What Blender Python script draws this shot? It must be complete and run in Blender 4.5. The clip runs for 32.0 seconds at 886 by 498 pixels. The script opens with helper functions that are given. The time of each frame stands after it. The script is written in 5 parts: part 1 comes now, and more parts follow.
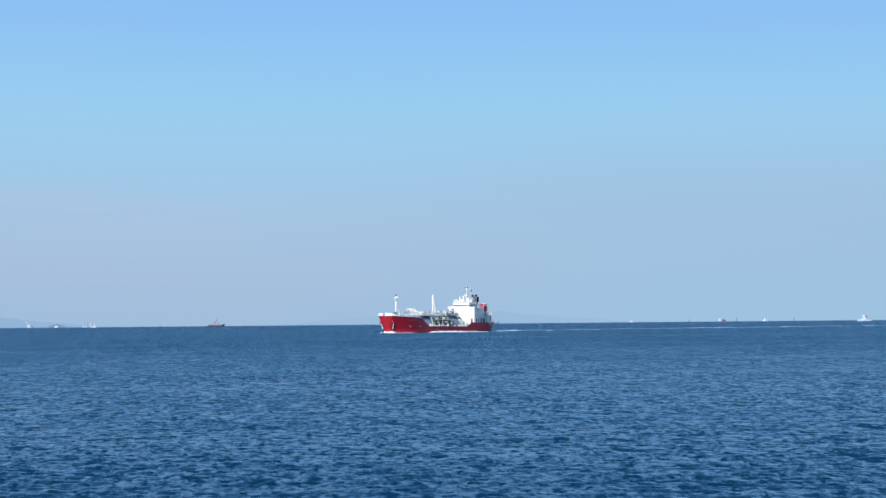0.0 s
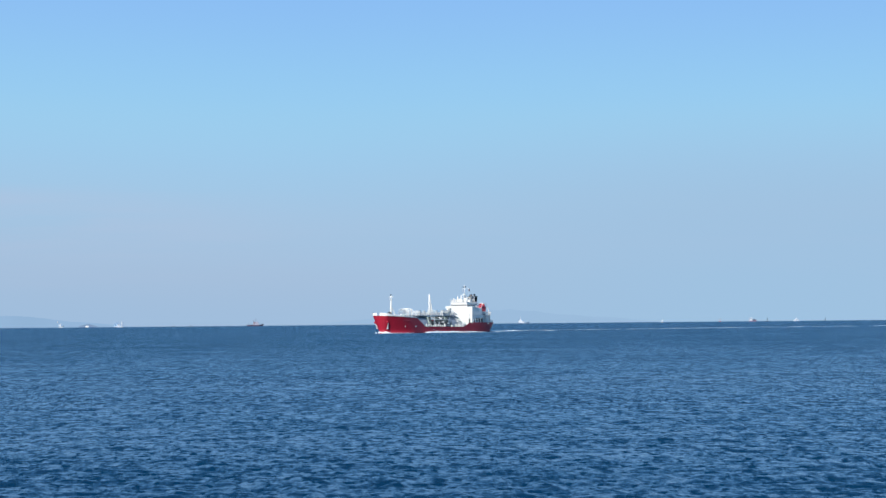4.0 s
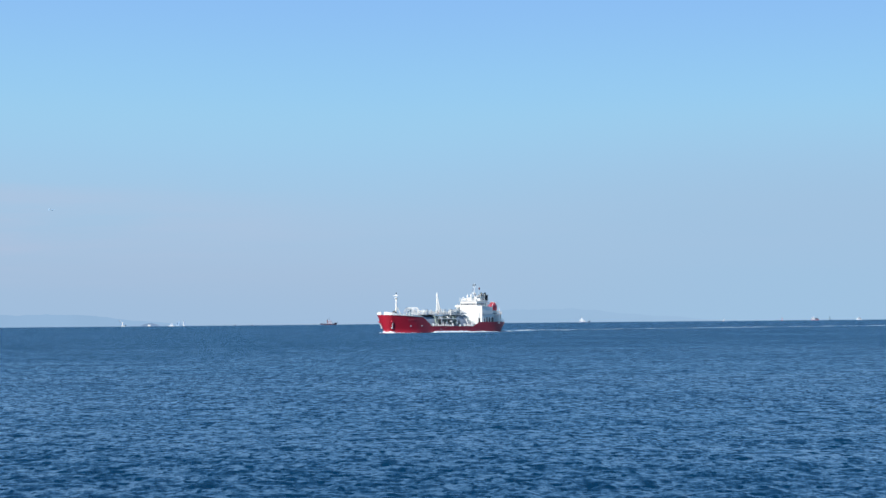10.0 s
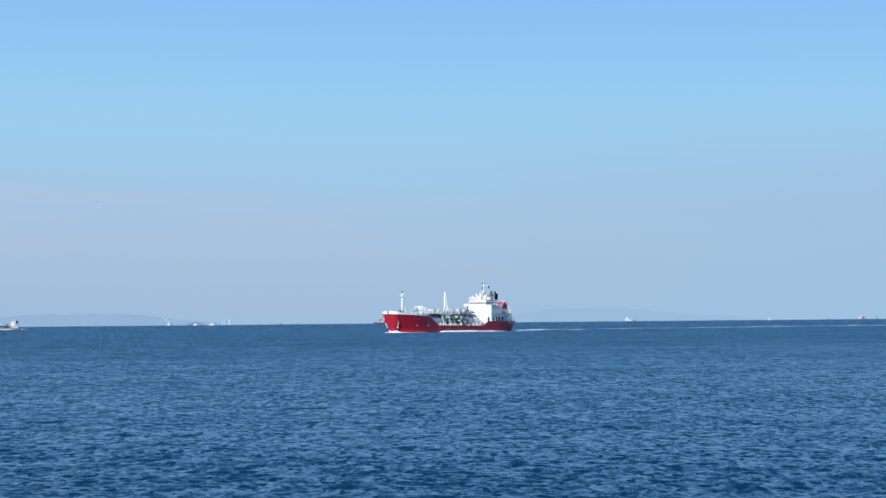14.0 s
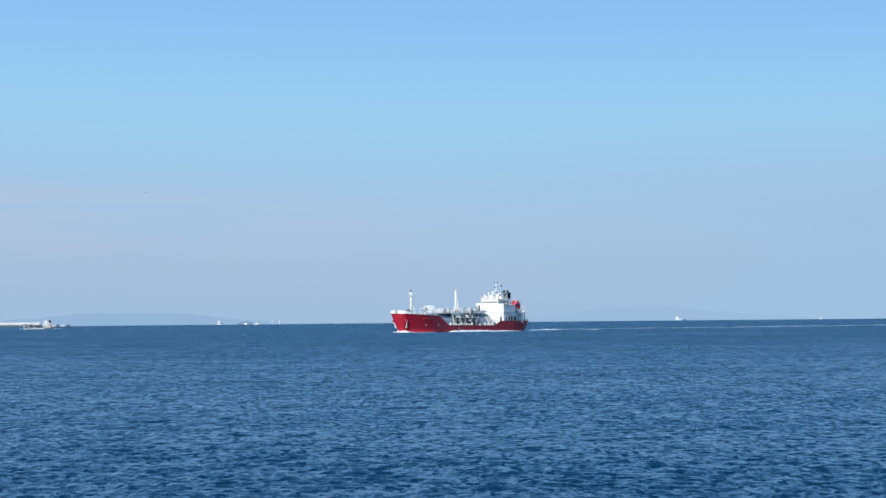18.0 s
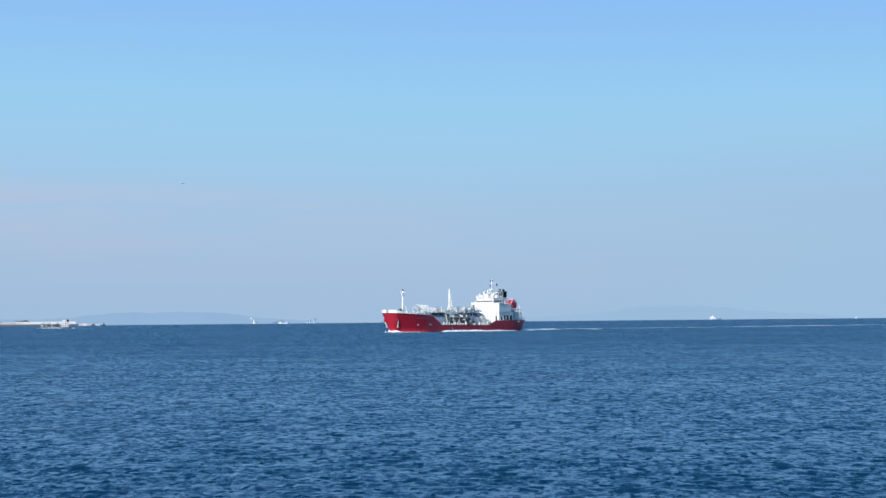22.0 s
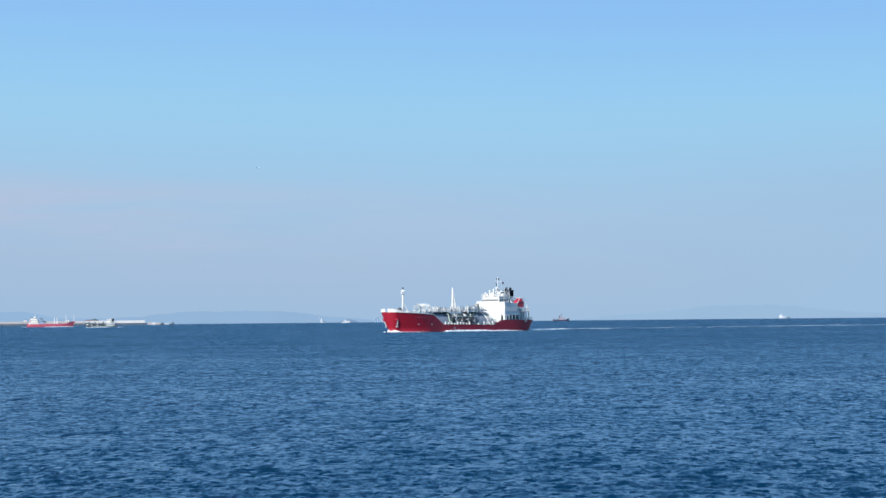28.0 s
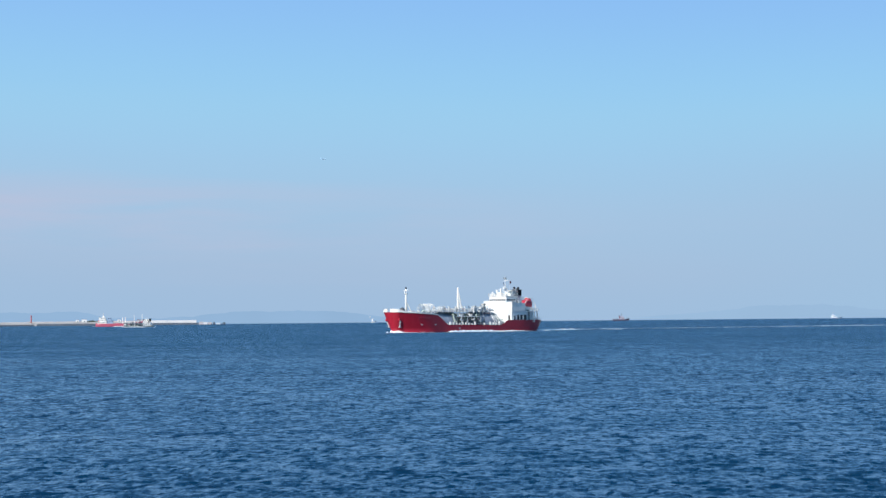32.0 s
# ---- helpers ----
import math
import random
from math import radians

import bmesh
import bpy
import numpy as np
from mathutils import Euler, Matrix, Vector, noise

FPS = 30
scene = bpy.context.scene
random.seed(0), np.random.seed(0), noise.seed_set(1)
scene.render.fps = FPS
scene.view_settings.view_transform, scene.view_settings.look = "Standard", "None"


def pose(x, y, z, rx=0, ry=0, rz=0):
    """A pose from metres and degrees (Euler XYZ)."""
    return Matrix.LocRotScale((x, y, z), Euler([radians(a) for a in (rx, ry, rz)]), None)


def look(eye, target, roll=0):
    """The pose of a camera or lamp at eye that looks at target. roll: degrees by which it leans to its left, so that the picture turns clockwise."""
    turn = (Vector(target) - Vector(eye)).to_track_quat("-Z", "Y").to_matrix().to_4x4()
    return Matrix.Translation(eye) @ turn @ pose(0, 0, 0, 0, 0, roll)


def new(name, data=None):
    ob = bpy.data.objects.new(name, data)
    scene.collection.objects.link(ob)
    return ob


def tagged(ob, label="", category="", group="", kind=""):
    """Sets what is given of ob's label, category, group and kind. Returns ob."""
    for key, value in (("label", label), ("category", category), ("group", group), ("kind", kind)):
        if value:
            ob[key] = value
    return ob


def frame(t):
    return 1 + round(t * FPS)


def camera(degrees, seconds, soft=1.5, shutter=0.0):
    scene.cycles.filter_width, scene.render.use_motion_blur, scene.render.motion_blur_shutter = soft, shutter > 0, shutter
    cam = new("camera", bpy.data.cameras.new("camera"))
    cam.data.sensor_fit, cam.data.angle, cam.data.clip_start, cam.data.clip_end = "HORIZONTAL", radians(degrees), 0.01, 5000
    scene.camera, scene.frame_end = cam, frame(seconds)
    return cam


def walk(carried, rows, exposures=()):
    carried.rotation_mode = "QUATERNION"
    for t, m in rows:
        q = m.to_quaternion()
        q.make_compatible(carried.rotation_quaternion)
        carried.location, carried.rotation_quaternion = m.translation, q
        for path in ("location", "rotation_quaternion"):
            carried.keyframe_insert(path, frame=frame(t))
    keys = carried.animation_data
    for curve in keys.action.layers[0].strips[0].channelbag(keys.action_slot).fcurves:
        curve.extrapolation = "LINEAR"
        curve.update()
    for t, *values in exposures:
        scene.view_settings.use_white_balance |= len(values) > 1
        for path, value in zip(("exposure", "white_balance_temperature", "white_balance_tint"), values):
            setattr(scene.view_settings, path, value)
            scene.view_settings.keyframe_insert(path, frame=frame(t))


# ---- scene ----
# Colours of the air, strengths of the lights, and the look of the water.
EXPOSURE = 0.0
HAZE_0, HAZE_1, HAZE_2 = (0.355, 0.512, 0.716), (0.376, 0.532, 0.728), (0.352, 0.583, 0.812)
HAZE_3, HAZE_4 = (0.315, 0.60, 0.87), (0.262, 0.515, 0.90)
HAZE_EAST = (0.348, 0.538, 0.75)
ROSE = (0.49, 0.54, 0.71)
SKY_GAIN, SUN_POWER = (0.085, 0.155, 0.180), 5.0
WATER_A, WATER_B, WATER_ROUGH = (0.0008, 0.019, 0.050), (0.0016, 0.027, 0.063), 0.16
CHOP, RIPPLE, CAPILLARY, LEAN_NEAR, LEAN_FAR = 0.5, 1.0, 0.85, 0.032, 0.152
STEEP, SHARP, LONGEST, SPREAD, WAVES, WIND = 0.03, 0.3, 1.3, 1.0, 130, 75
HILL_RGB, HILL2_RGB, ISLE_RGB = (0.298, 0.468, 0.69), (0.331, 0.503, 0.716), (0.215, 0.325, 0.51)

SKEW = 0.4
SWELL, SWELL_LONG = 0.0015, 5.5
WAVELET = 1.0
DASH = 0.6
PAWS = 0.045
WEST_LIFT = 0.007
BACKS, BACKS_SOFT = -0.04, 0.5
# Camera: it stands on the shore and pans slowly with the ship.
FOV = 21.732
EYE = (0.0, 0.0, 3.72)
ROLL = -0.5325
cam = camera(FOV, 32.0, soft=1.5)
PAN = (
    (0, -3.868, 1.819), (0.5, -3.769, 1.819), (1, -3.706, 1.816), (1.5, -3.622, 1.814), (2, -3.545, 1.810), (2.5, -3.514, 1.801),
    (3, -3.353, 1.821), (3.5, -3.227, 1.822), (5.5, -2.734, 1.818), (6, -2.581, 1.821), (6.5, -2.440, 1.807), (7, -2.319, 1.806),
    (7.5, -2.211, 1.798), (8, -2.112, 1.799), (8.5, -1.994, 1.809), (9, -1.873, 1.818), (9.5, -1.712, 1.808), (10, -1.606, 1.807),
    (10.5, -1.460, 1.800), (11, -1.303, 1.798), (11.5, -1.191, 1.803), (12, -1.055, 1.810), (12.5, -0.912, 1.805), (13, -0.741, 1.795),
    (13.5, -0.597, 1.785), (14, -0.481, 1.792), (14.5, -0.348, 1.802), (16.5, 0.285, 1.798), (17, 0.468, 1.800), (17.5, 0.597, 1.793),
    (18, 0.753, 1.784), (18.5, 0.870, 1.778), (19, 0.958, 1.779), (19.5, 1.036, 1.779), (20, 1.137, 1.794), (20.5, 1.248, 1.794),
    (21, 1.398, 1.791), (21.5, 1.500, 1.772), (22, 1.610, 1.771), (22.5, 1.745, 1.768), (23, 1.884, 1.784), (23.5, 1.987, 1.792),
    (24, 2.131, 1.782), (24.5, 2.276, 1.773), (25, 2.418, 1.765), (25.5, 2.558, 1.762), (27.5, 3.138, 1.758), (28, 3.291, 1.759),
    (28.5, 3.413, 1.758), (29, 3.548, 1.759), (29.5, 3.710, 1.760), (30, 3.875, 1.759), (30.5, 4.038, 1.761), (31, 4.188, 1.768),
    (31.5, 4.361, 1.768), (32, 4.552, 1.765),
)


def aim(yaw, pitch):
    y, p = radians(yaw), radians(pitch)
    way = Vector((-math.sin(y) * math.cos(p), math.cos(y) * math.cos(p), math.sin(p)))
    return look(EYE, Vector(EYE) + way * 100, ROLL)


walk(cam, [(t, aim(yaw, pitch)) for t, yaw, pitch in PAN], exposures=((0, EXPOSURE), (32, EXPOSURE)))

# ---- light ----
SUN_AZIMUTH, SUN_HEIGHT = 214.0, 33.0
world = bpy.data.worlds.new("sky")
scene.world = world
world.use_nodes = True
wn, wl = world.node_tree.nodes, world.node_tree.links
wn.clear()


def wnode(kind, **values):
    n = wn.new(kind)
    for k, v in values.items():
        n.inputs[k].default_value = v
    return n


sky = wn.new("ShaderNodeTexSky")
sky.sky_type, sky.sun_disc = "NISHITA", False
sky.sun_elevation, sky.sun_rotation = radians(SUN_HEIGHT), radians(SUN_AZIMUTH)
sky.air_density, sky.dust_density, sky.ozone_density = 1.0, 0.6, 3.5
coord = wn.new("ShaderNodeTexCoord")
split = wn.new("ShaderNodeSeparateXYZ")
wl.new(coord.outputs["Generated"], split.inputs[0])
# the hazy band of air above the horizon
band = wn.new("ShaderNodeValToRGB")
band.color_ramp.interpolation = "CARDINAL"
stops = ((0.0, HAZE_0), (0.025, HAZE_1), (0.064, HAZE_2), (0.095, HAZE_3), (0.14, HAZE_4))
while len(band.color_ramp.elements) < len(stops):
    band.color_ramp.elements.new(0.5)
for e, (at, rgb) in zip(band.color_ramp.elements, stops):
    e.position, e.color = at * 4, (*rgb, 1)
lift = wn.new("ShaderNodeMath")
lift.operation = "MULTIPLY"
lift.inputs[1].default_value = 4.0
lean = wn.new("ShaderNodeMath")
lean.operation = "MINIMUM"
lean.inputs[1].default_value = 0.0
wl.new(split.outputs["X"], lean.inputs[0])
rise = wn.new("ShaderNodeMath")
rise.operation = "MULTIPLY_ADD"
rise.inputs[1].default_value = 0.035
wl.new(lean.outputs[0], rise.inputs[0])
wl.new(split.outputs["Z"], rise.inputs[2])
wl.new(rise.outputs[0], lift.inputs[0])
wl.new(lift.outputs[0], band.inputs[0])
# a faint rosy bank of thin cloud towards the west
mapc = wn.new("ShaderNodeMapping")
mapc.inputs["Scale"].default_value = (3.0, 3.0, 30.0)
wl.new(coord.outputs["Generated"], mapc.inputs[0])
cloud = wnode("ShaderNodeTexNoise", Scale=2.2, Detail=5.0, Roughness=0.55)
wl.new(mapc.outputs[0], cloud.inputs["Vector"])
cramp = wn.new("ShaderNodeValToRGB")
cramp.color_ramp.elements[0].position, cramp.color_ramp.elements[1].position = 0.3, 0.6
wl.new(cloud.outputs["Fac"], cramp.inputs[0])
bob = wn.new("ShaderNodeMath")
bob.operation = "MULTIPLY_ADD"
bob.inputs[1].default_value = 0.03
wl.new(cloud.outputs["Fac"], bob.inputs[0])
wl.new(rise.outputs[0], bob.inputs[2])
sides = []
for a, b in ((0.026, 0.055), (0.078, 0.060)):
    r = wn.new("ShaderNodeMapRange")
    r.interpolation_type = "SMOOTHSTEP"
    for k, v in ((1, a), (2, b), (3, 0.0), (4, 1.0)):
        r.inputs[k].default_value = v
    wl.new(bob.outputs[0], r.inputs[0])
    sides.append(r)
low = wn.new("ShaderNodeMath")
low.operation = "MULTIPLY"
wl.new(sides[0].outputs[0], low.inputs[0])
wl.new(sides[1].outputs[0], low.inputs[1])
west = wn.new("ShaderNodeMapRange")
west.interpolation_type = "SMOOTHSTEP"
for k, v in ((1, 0.02), (2, -0.24), (3, 0.08), (4, 1.0)):
    west.inputs[k].default_value = v
wl.new(split.outputs["X"], west.inputs[0])
m1 = wn.new("ShaderNodeMath")
m1.operation = "MULTIPLY"
wl.new(low.outputs[0], m1.inputs[0])
wl.new(west.outputs[0], m1.inputs[1])
m2 = wn.new("ShaderNodeMath")
m2.operation = "MULTIPLY"
wl.new(m1.outputs[0], m2.inputs[0])
wl.new(cramp.outputs[0], m2.inputs[1])
m3 = wn.new("ShaderNodeMath")
m3.operation = "MULTIPLY"
m3.inputs[1].default_value = 0.75
wl.new(m2.outputs[0], m3.inputs[0])
rosy = wn.new("ShaderNodeMixRGB")
rosy.inputs[2].default_value = (*ROSE, 1)
wl.new(m3.outputs[0], rosy.inputs[0])
# the haze turns a clearer blue towards the east
east = wn.new("ShaderNodeMapRange")
east.interpolation_type = "SMOOTHSTEP"
for k, v in ((1, -0.04), (2, 0.2), (3, 0.0), (4, 1.0)):
    east.inputs[k].default_value = v
wl.new(split.outputs["X"], east.inputs[0])
under = wn.new("ShaderNodeMapRange")
under.interpolation_type = "SMOOTHSTEP"
for k, v in ((1, 0.1), (2, 0.03), (3, 0.0), (4, 1.0)):
    under.inputs[k].default_value = v
wl.new(split.outputs["Z"], under.inputs[0])
m4 = wn.new("ShaderNodeMath")
m4.operation = "MULTIPLY"
wl.new(east.outputs[0], m4.inputs[0])
wl.new(under.outputs[0], m4.inputs[1])
clear = wn.new("ShaderNodeMixRGB")
clear.inputs[2].default_value = (*HAZE_EAST, 1)
wl.new(m4.outputs[0], clear.inputs[0])
wl.new(band.outputs[0], clear.inputs[1])
wl.new(clear.outputs[0], rosy.inputs[1])
high = wn.new("ShaderNodeMapRange")
high.interpolation_type = "SMOOTHSTEP"
for k, v in ((1, 0.14), (2, 0.42), (3, 0.0), (4, 1.0)):
    high.inputs[k].default_value = v
wl.new(split.outputs["Z"], high.inputs[0])
dim = wn.new("ShaderNodeMixRGB")
dim.blend_type, dim.inputs[0].default_value = "MULTIPLY", 1.0
dim.inputs[2].default_value = (*SKY_GAIN, 1)
wl.new(sky.outputs[0], dim.inputs[1])
whole = wn.new("ShaderNodeMixRGB")
wl.new(high.outputs[0], whole.inputs[0])
wl.new(rosy.outputs[0], whole.inputs[1])
wl.new(dim.outputs[0], whole.inputs[2])
back = wnode("ShaderNodeBackground", Strength=1.0)
wl.new(whole.outputs[0], back.inputs[0])
wl.new(back.outputs[0], wn.new("ShaderNodeOutputWorld").inputs[0])

sun = new("sun", bpy.data.lights.new("sun", "SUN"))
sun.data.energy, sun.data.angle, sun.data.color = SUN_POWER, radians(0.6), (1.0, 0.955, 0.89)
a, h = radians(SUN_AZIMUTH), radians(SUN_HEIGHT)
to_sun = Vector((math.sin(a) * math.cos(h), math.cos(a) * math.cos(h), math.sin(h)))
sun.matrix_world = look(to_sun * 50, (0, 0, 0))

# ---- materials ----
def paint(name, rgb, rough=0.45, wear=0.12, grain=0.6, streak=0.0, streak_rgb=(0.16, 0.07, 0.03), metal=0.0, bump=0.02):
    """Painted steel or the like: slow patches, fine grain, and streaks that run down."""
    m = bpy.data.materials.new(name)
    m.use_nodes = True
    n, l = m.node_tree.nodes, m.node_tree.links
    p = n["Principled BSDF"]
    p.inputs["Roughness"].default_value, p.inputs["Metallic"].default_value = rough, metal
    tc = n.new("ShaderNodeTexCoord")
    big = n.new("ShaderNodeTexNoise")
    big.inputs["Scale"].default_value, big.inputs["Detail"].default_value = grain, 6
    l.new(tc.outputs["Object"], big.inputs["Vector"])
    fine = n.new("ShaderNodeTexNoise")
    fine.inputs["Scale"].default_value, fine.inputs["Detail"].default_value = grain * 14, 3
    l.new(tc.outputs["Object"], fine.inputs["Vector"])
    both = n.new("ShaderNodeMixRGB")
    both.inputs[0].default_value = 0.35
    l.new(big.outputs["Fac"], both.inputs[1])
    l.new(fine.outputs["Fac"], both.inputs[2])
    ramp = n.new("ShaderNodeValToRGB")
    ramp.color_ramp.elements[0].position, ramp.color_ramp.elements[1].position = 0.3, 0.7
    ramp.color_ramp.elements[0].color = (*(max(0, c * (1 - wear)) for c in rgb), 1)
    ramp.color_ramp.elements[1].color = (*(min(0.95, c * (1 + wear * 0.6)) for c in rgb), 1)
    l.new(both.outputs[0], ramp.inputs[0])
    out = ramp.outputs[0]
    if streak:
        mp = n.new("ShaderNodeMapping")
        mp.inputs["Scale"].default_value = (1.6, 1.6, 0.16)
        l.new(tc.outputs["Object"], mp.inputs[0])
        s = n.new("ShaderNodeTexNoise")
        s.inputs["Scale"].default_value, s.inputs["Detail"].default_value = 1.0, 5
        l.new(mp.outputs[0], s.inputs["Vector"])
        sr = n.new("ShaderNodeValToRGB")
        sr.color_ramp.elements[0].position, sr.color_ramp.elements[1].position = 0.56, 0.78
        sr.color_ramp.elements[1].color = (streak, streak, streak, 1)
        l.new(s.outputs["Fac"], sr.inputs[0])
        mx = n.new("ShaderNodeMixRGB")
        mx.inputs[2].default_value = (*streak_rgb, 1)
        l.new(sr.outputs[0], mx.inputs[0])
        l.new(out, mx.inputs[1])
        out = mx.outputs[0]
    l.new(out, p.inputs["Base Color"])
    b = n.new("ShaderNodeBump")
    b.inputs["Strength"].default_value, b.inputs["Distance"].default_value = 0.4, bump
    l.new(both.outputs[0], b.inputs["Height"])
    l.new(b.outputs[0], p.inputs["Normal"])
    return m


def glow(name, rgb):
    """Far land, seen only as a tint of the air before it: haze colour as emission."""
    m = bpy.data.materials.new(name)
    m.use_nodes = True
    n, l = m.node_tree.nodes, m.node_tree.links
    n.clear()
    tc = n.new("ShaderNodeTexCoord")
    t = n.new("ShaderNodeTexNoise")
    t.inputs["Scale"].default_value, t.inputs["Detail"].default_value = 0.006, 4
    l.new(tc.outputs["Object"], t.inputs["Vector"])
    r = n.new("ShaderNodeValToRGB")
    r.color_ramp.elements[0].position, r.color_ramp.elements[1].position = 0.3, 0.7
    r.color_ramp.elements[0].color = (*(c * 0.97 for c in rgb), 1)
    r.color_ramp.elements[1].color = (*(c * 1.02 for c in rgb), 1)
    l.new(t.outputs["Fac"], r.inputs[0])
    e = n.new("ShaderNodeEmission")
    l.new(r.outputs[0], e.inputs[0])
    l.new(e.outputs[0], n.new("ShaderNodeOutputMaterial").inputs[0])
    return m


def water(name="sea_water", calm=1.0, lean=1.0):
    m = bpy.data.materials.new(name)
    m.use_nodes = True
    n, l = m.node_tree.nodes, m.node_tree.links
    p = n["Principled BSDF"]
    p.inputs["IOR"].default_value = 1.333
    p.inputs["Roughness"].default_value = WATER_ROUGH
    tc = n.new("ShaderNodeTexCoord")

    def tex(scale, stretch, detail=4.0, rough=0.6, turn=0.3):
        mp = n.new("ShaderNodeMapping")
        mp.inputs["Scale"].default_value = (stretch, 1, 1)
        mp.inputs["Rotation"].default_value = (0, 0, turn)
        l.new(tc.outputs["Object"], mp.inputs[0])
        t = n.new("ShaderNodeTexNoise")
        t.inputs["Scale"].default_value, t.inputs["Detail"].default_value = scale, detail
        t.inputs["Roughness"].default_value = rough
        l.new(mp.outputs[0], t.inputs["Vector"])
        return t

    # gusts: broad lanes where the ripples lie rougher or smoother
    lanes = n.new("ShaderNodeMapRange")
    for k, v in ((1, 0.35), (2, 0.66), (3, 0.6), (4, 1.15)):
        lanes.inputs[k].default_value = v
    l.new(tex(0.012, 0.35, 4.0, 0.55, 0.12).outputs["Fac"], lanes.inputs[0])
    geo = n.new("ShaderNodeNewGeometry")
    total = geo.outputs["Normal"]

    def vec(op, x, y):
        v = n.new("ShaderNodeVectorMath")
        v.operation = op
        for k, q in enumerate((x, y)):
            if isinstance(q, tuple):
                v.inputs[k].default_value = q
            else:
                l.new(q, v.inputs[k])
        return v.outputs[0]

    # the slopes of the chop and of the ripples on it, added to the shading normal
    for scale, stretch, slope, turn in ((0.5, 1.5, CHOP, 0.2), (1.2, 2.0, WAVELET, -0.2), (2.3, 2.2, RIPPLE, -0.1), (6.5, 1.6, CAPILLARY, 0.1)):
        t = tex(scale, stretch, 3.0, 0.6, turn)
        s = vec("SUBTRACT", t.outputs["Color"], (0.5, 0.5, 0.5))
        s = vec("MULTIPLY", s, (slope * calm, slope * calm, 0.0))
        s2 = n.new("ShaderNodeVectorMath")
        s2.operation = "SCALE"
        l.new(s, s2.inputs[0])
        l.new(lanes.outputs[0], s2.inputs["Scale"])
        total = vec("ADD", total, s2.outputs[0])
    # normals tilted shorewards to darken the water, more far out where it lies flat
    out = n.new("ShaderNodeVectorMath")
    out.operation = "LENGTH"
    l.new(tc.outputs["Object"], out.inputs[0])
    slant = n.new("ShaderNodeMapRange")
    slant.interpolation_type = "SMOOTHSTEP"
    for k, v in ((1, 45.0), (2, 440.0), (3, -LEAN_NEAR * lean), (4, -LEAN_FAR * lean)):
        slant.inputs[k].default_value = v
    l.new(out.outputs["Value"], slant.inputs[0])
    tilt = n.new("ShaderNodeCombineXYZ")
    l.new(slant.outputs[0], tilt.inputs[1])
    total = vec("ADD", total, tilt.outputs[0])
    # short steep fronts of the wavelets, scattered
    front = n.new("ShaderNodeMapRange")
    front.interpolation_type = "SMOOTHSTEP"
    for k, v in ((1, 0.56), (2, 0.70), (3, 0.0), (4, -DASH * calm)):
        front.inputs[k].default_value = v
    l.new(tex(1.4, 2.2, 2.0, 0.5, 0.08).outputs["Fac"], front.inputs[0])
    broad = n.new("ShaderNodeMapRange")
    broad.interpolation_type = "SMOOTHSTEP"
    for k, v in ((1, 0.57), (2, 0.70), (3, 0.0), (4, -0.3 * calm)):
        broad.inputs[k].default_value = v
    l.new(tex(0.22, 4.0, 3.0, 0.6, 0.05).outputs["Fac"], broad.inputs[0])
    # broad cat's-paws where the wind presses the water rougher or leaves it smoother
    paws = n.new("ShaderNodeMapRange")
    for k, v in ((1, 0.3), (2, 0.7), (3, -PAWS * calm), (4, PAWS * calm)):
        paws.inputs[k].default_value = v
    l.new(tex(0.05, 0.8, 4.0, 0.6, 0.1).outputs["Fac"], paws.inputs[0])
    # normals tilted less towards the west, to brighten the water there
    west_lift = n.new("ShaderNodeMapRange")
    west_lift.interpolation_type = "SMOOTHSTEP"
    for k, v in ((1, 5.0), (2, -45.0), (3, 0.0), (4, WEST_LIFT * calm)):
        west_lift.inputs[k].default_value = v
    place_axes = n.new("ShaderNodeSeparateXYZ")
    l.new(tc.outputs["Object"], place_axes.inputs[0])
    l.new(place_axes.outputs["X"], west_lift.inputs[0])
    for source in (front, broad, paws, west_lift):
        steep = n.new("ShaderNodeCombineXYZ")
        l.new(source.outputs[0], steep.inputs[1])
        total = vec("ADD", total, steep.outputs[0])
    # low over the water the backs of the waves lie hidden behind their crests
    axes = n.new("ShaderNodeSeparateXYZ")
    l.new(total, axes.inputs[0])
    back = n.new("ShaderNodeMath")
    back.operation = "SMOOTH_MIN"
    back.inputs[1].default_value, back.inputs[2].default_value = BACKS, BACKS_SOFT
    l.new(axes.outputs["Y"], back.inputs[0])
    joined = n.new("ShaderNodeCombineXYZ")
    l.new(axes.outputs["X"], joined.inputs[0])
    l.new(back.outputs[0], joined.inputs[1])
    l.new(axes.outputs["Z"], joined.inputs[2])
    norm = n.new("ShaderNodeVectorMath")
    norm.operation = "NORMALIZE"
    l.new(joined.outputs[0], norm.inputs[0])
    l.new(norm.outputs[0], p.inputs["Normal"])
    body = n.new("ShaderNodeValToRGB")
    body.color_ramp.elements[0].position, body.color_ramp.elements[1].position = 0.3, 0.7
    body.color_ramp.elements[0].color, body.color_ramp.elements[1].color = (*WATER_A, 1), (*WATER_B, 1)
    l.new(tex(0.02, 0.4, 5.0, 0.6, 0.1).outputs["Fac"], body.inputs[0])
    l.new(body.outputs[0], p.inputs["Base Color"])
    return m


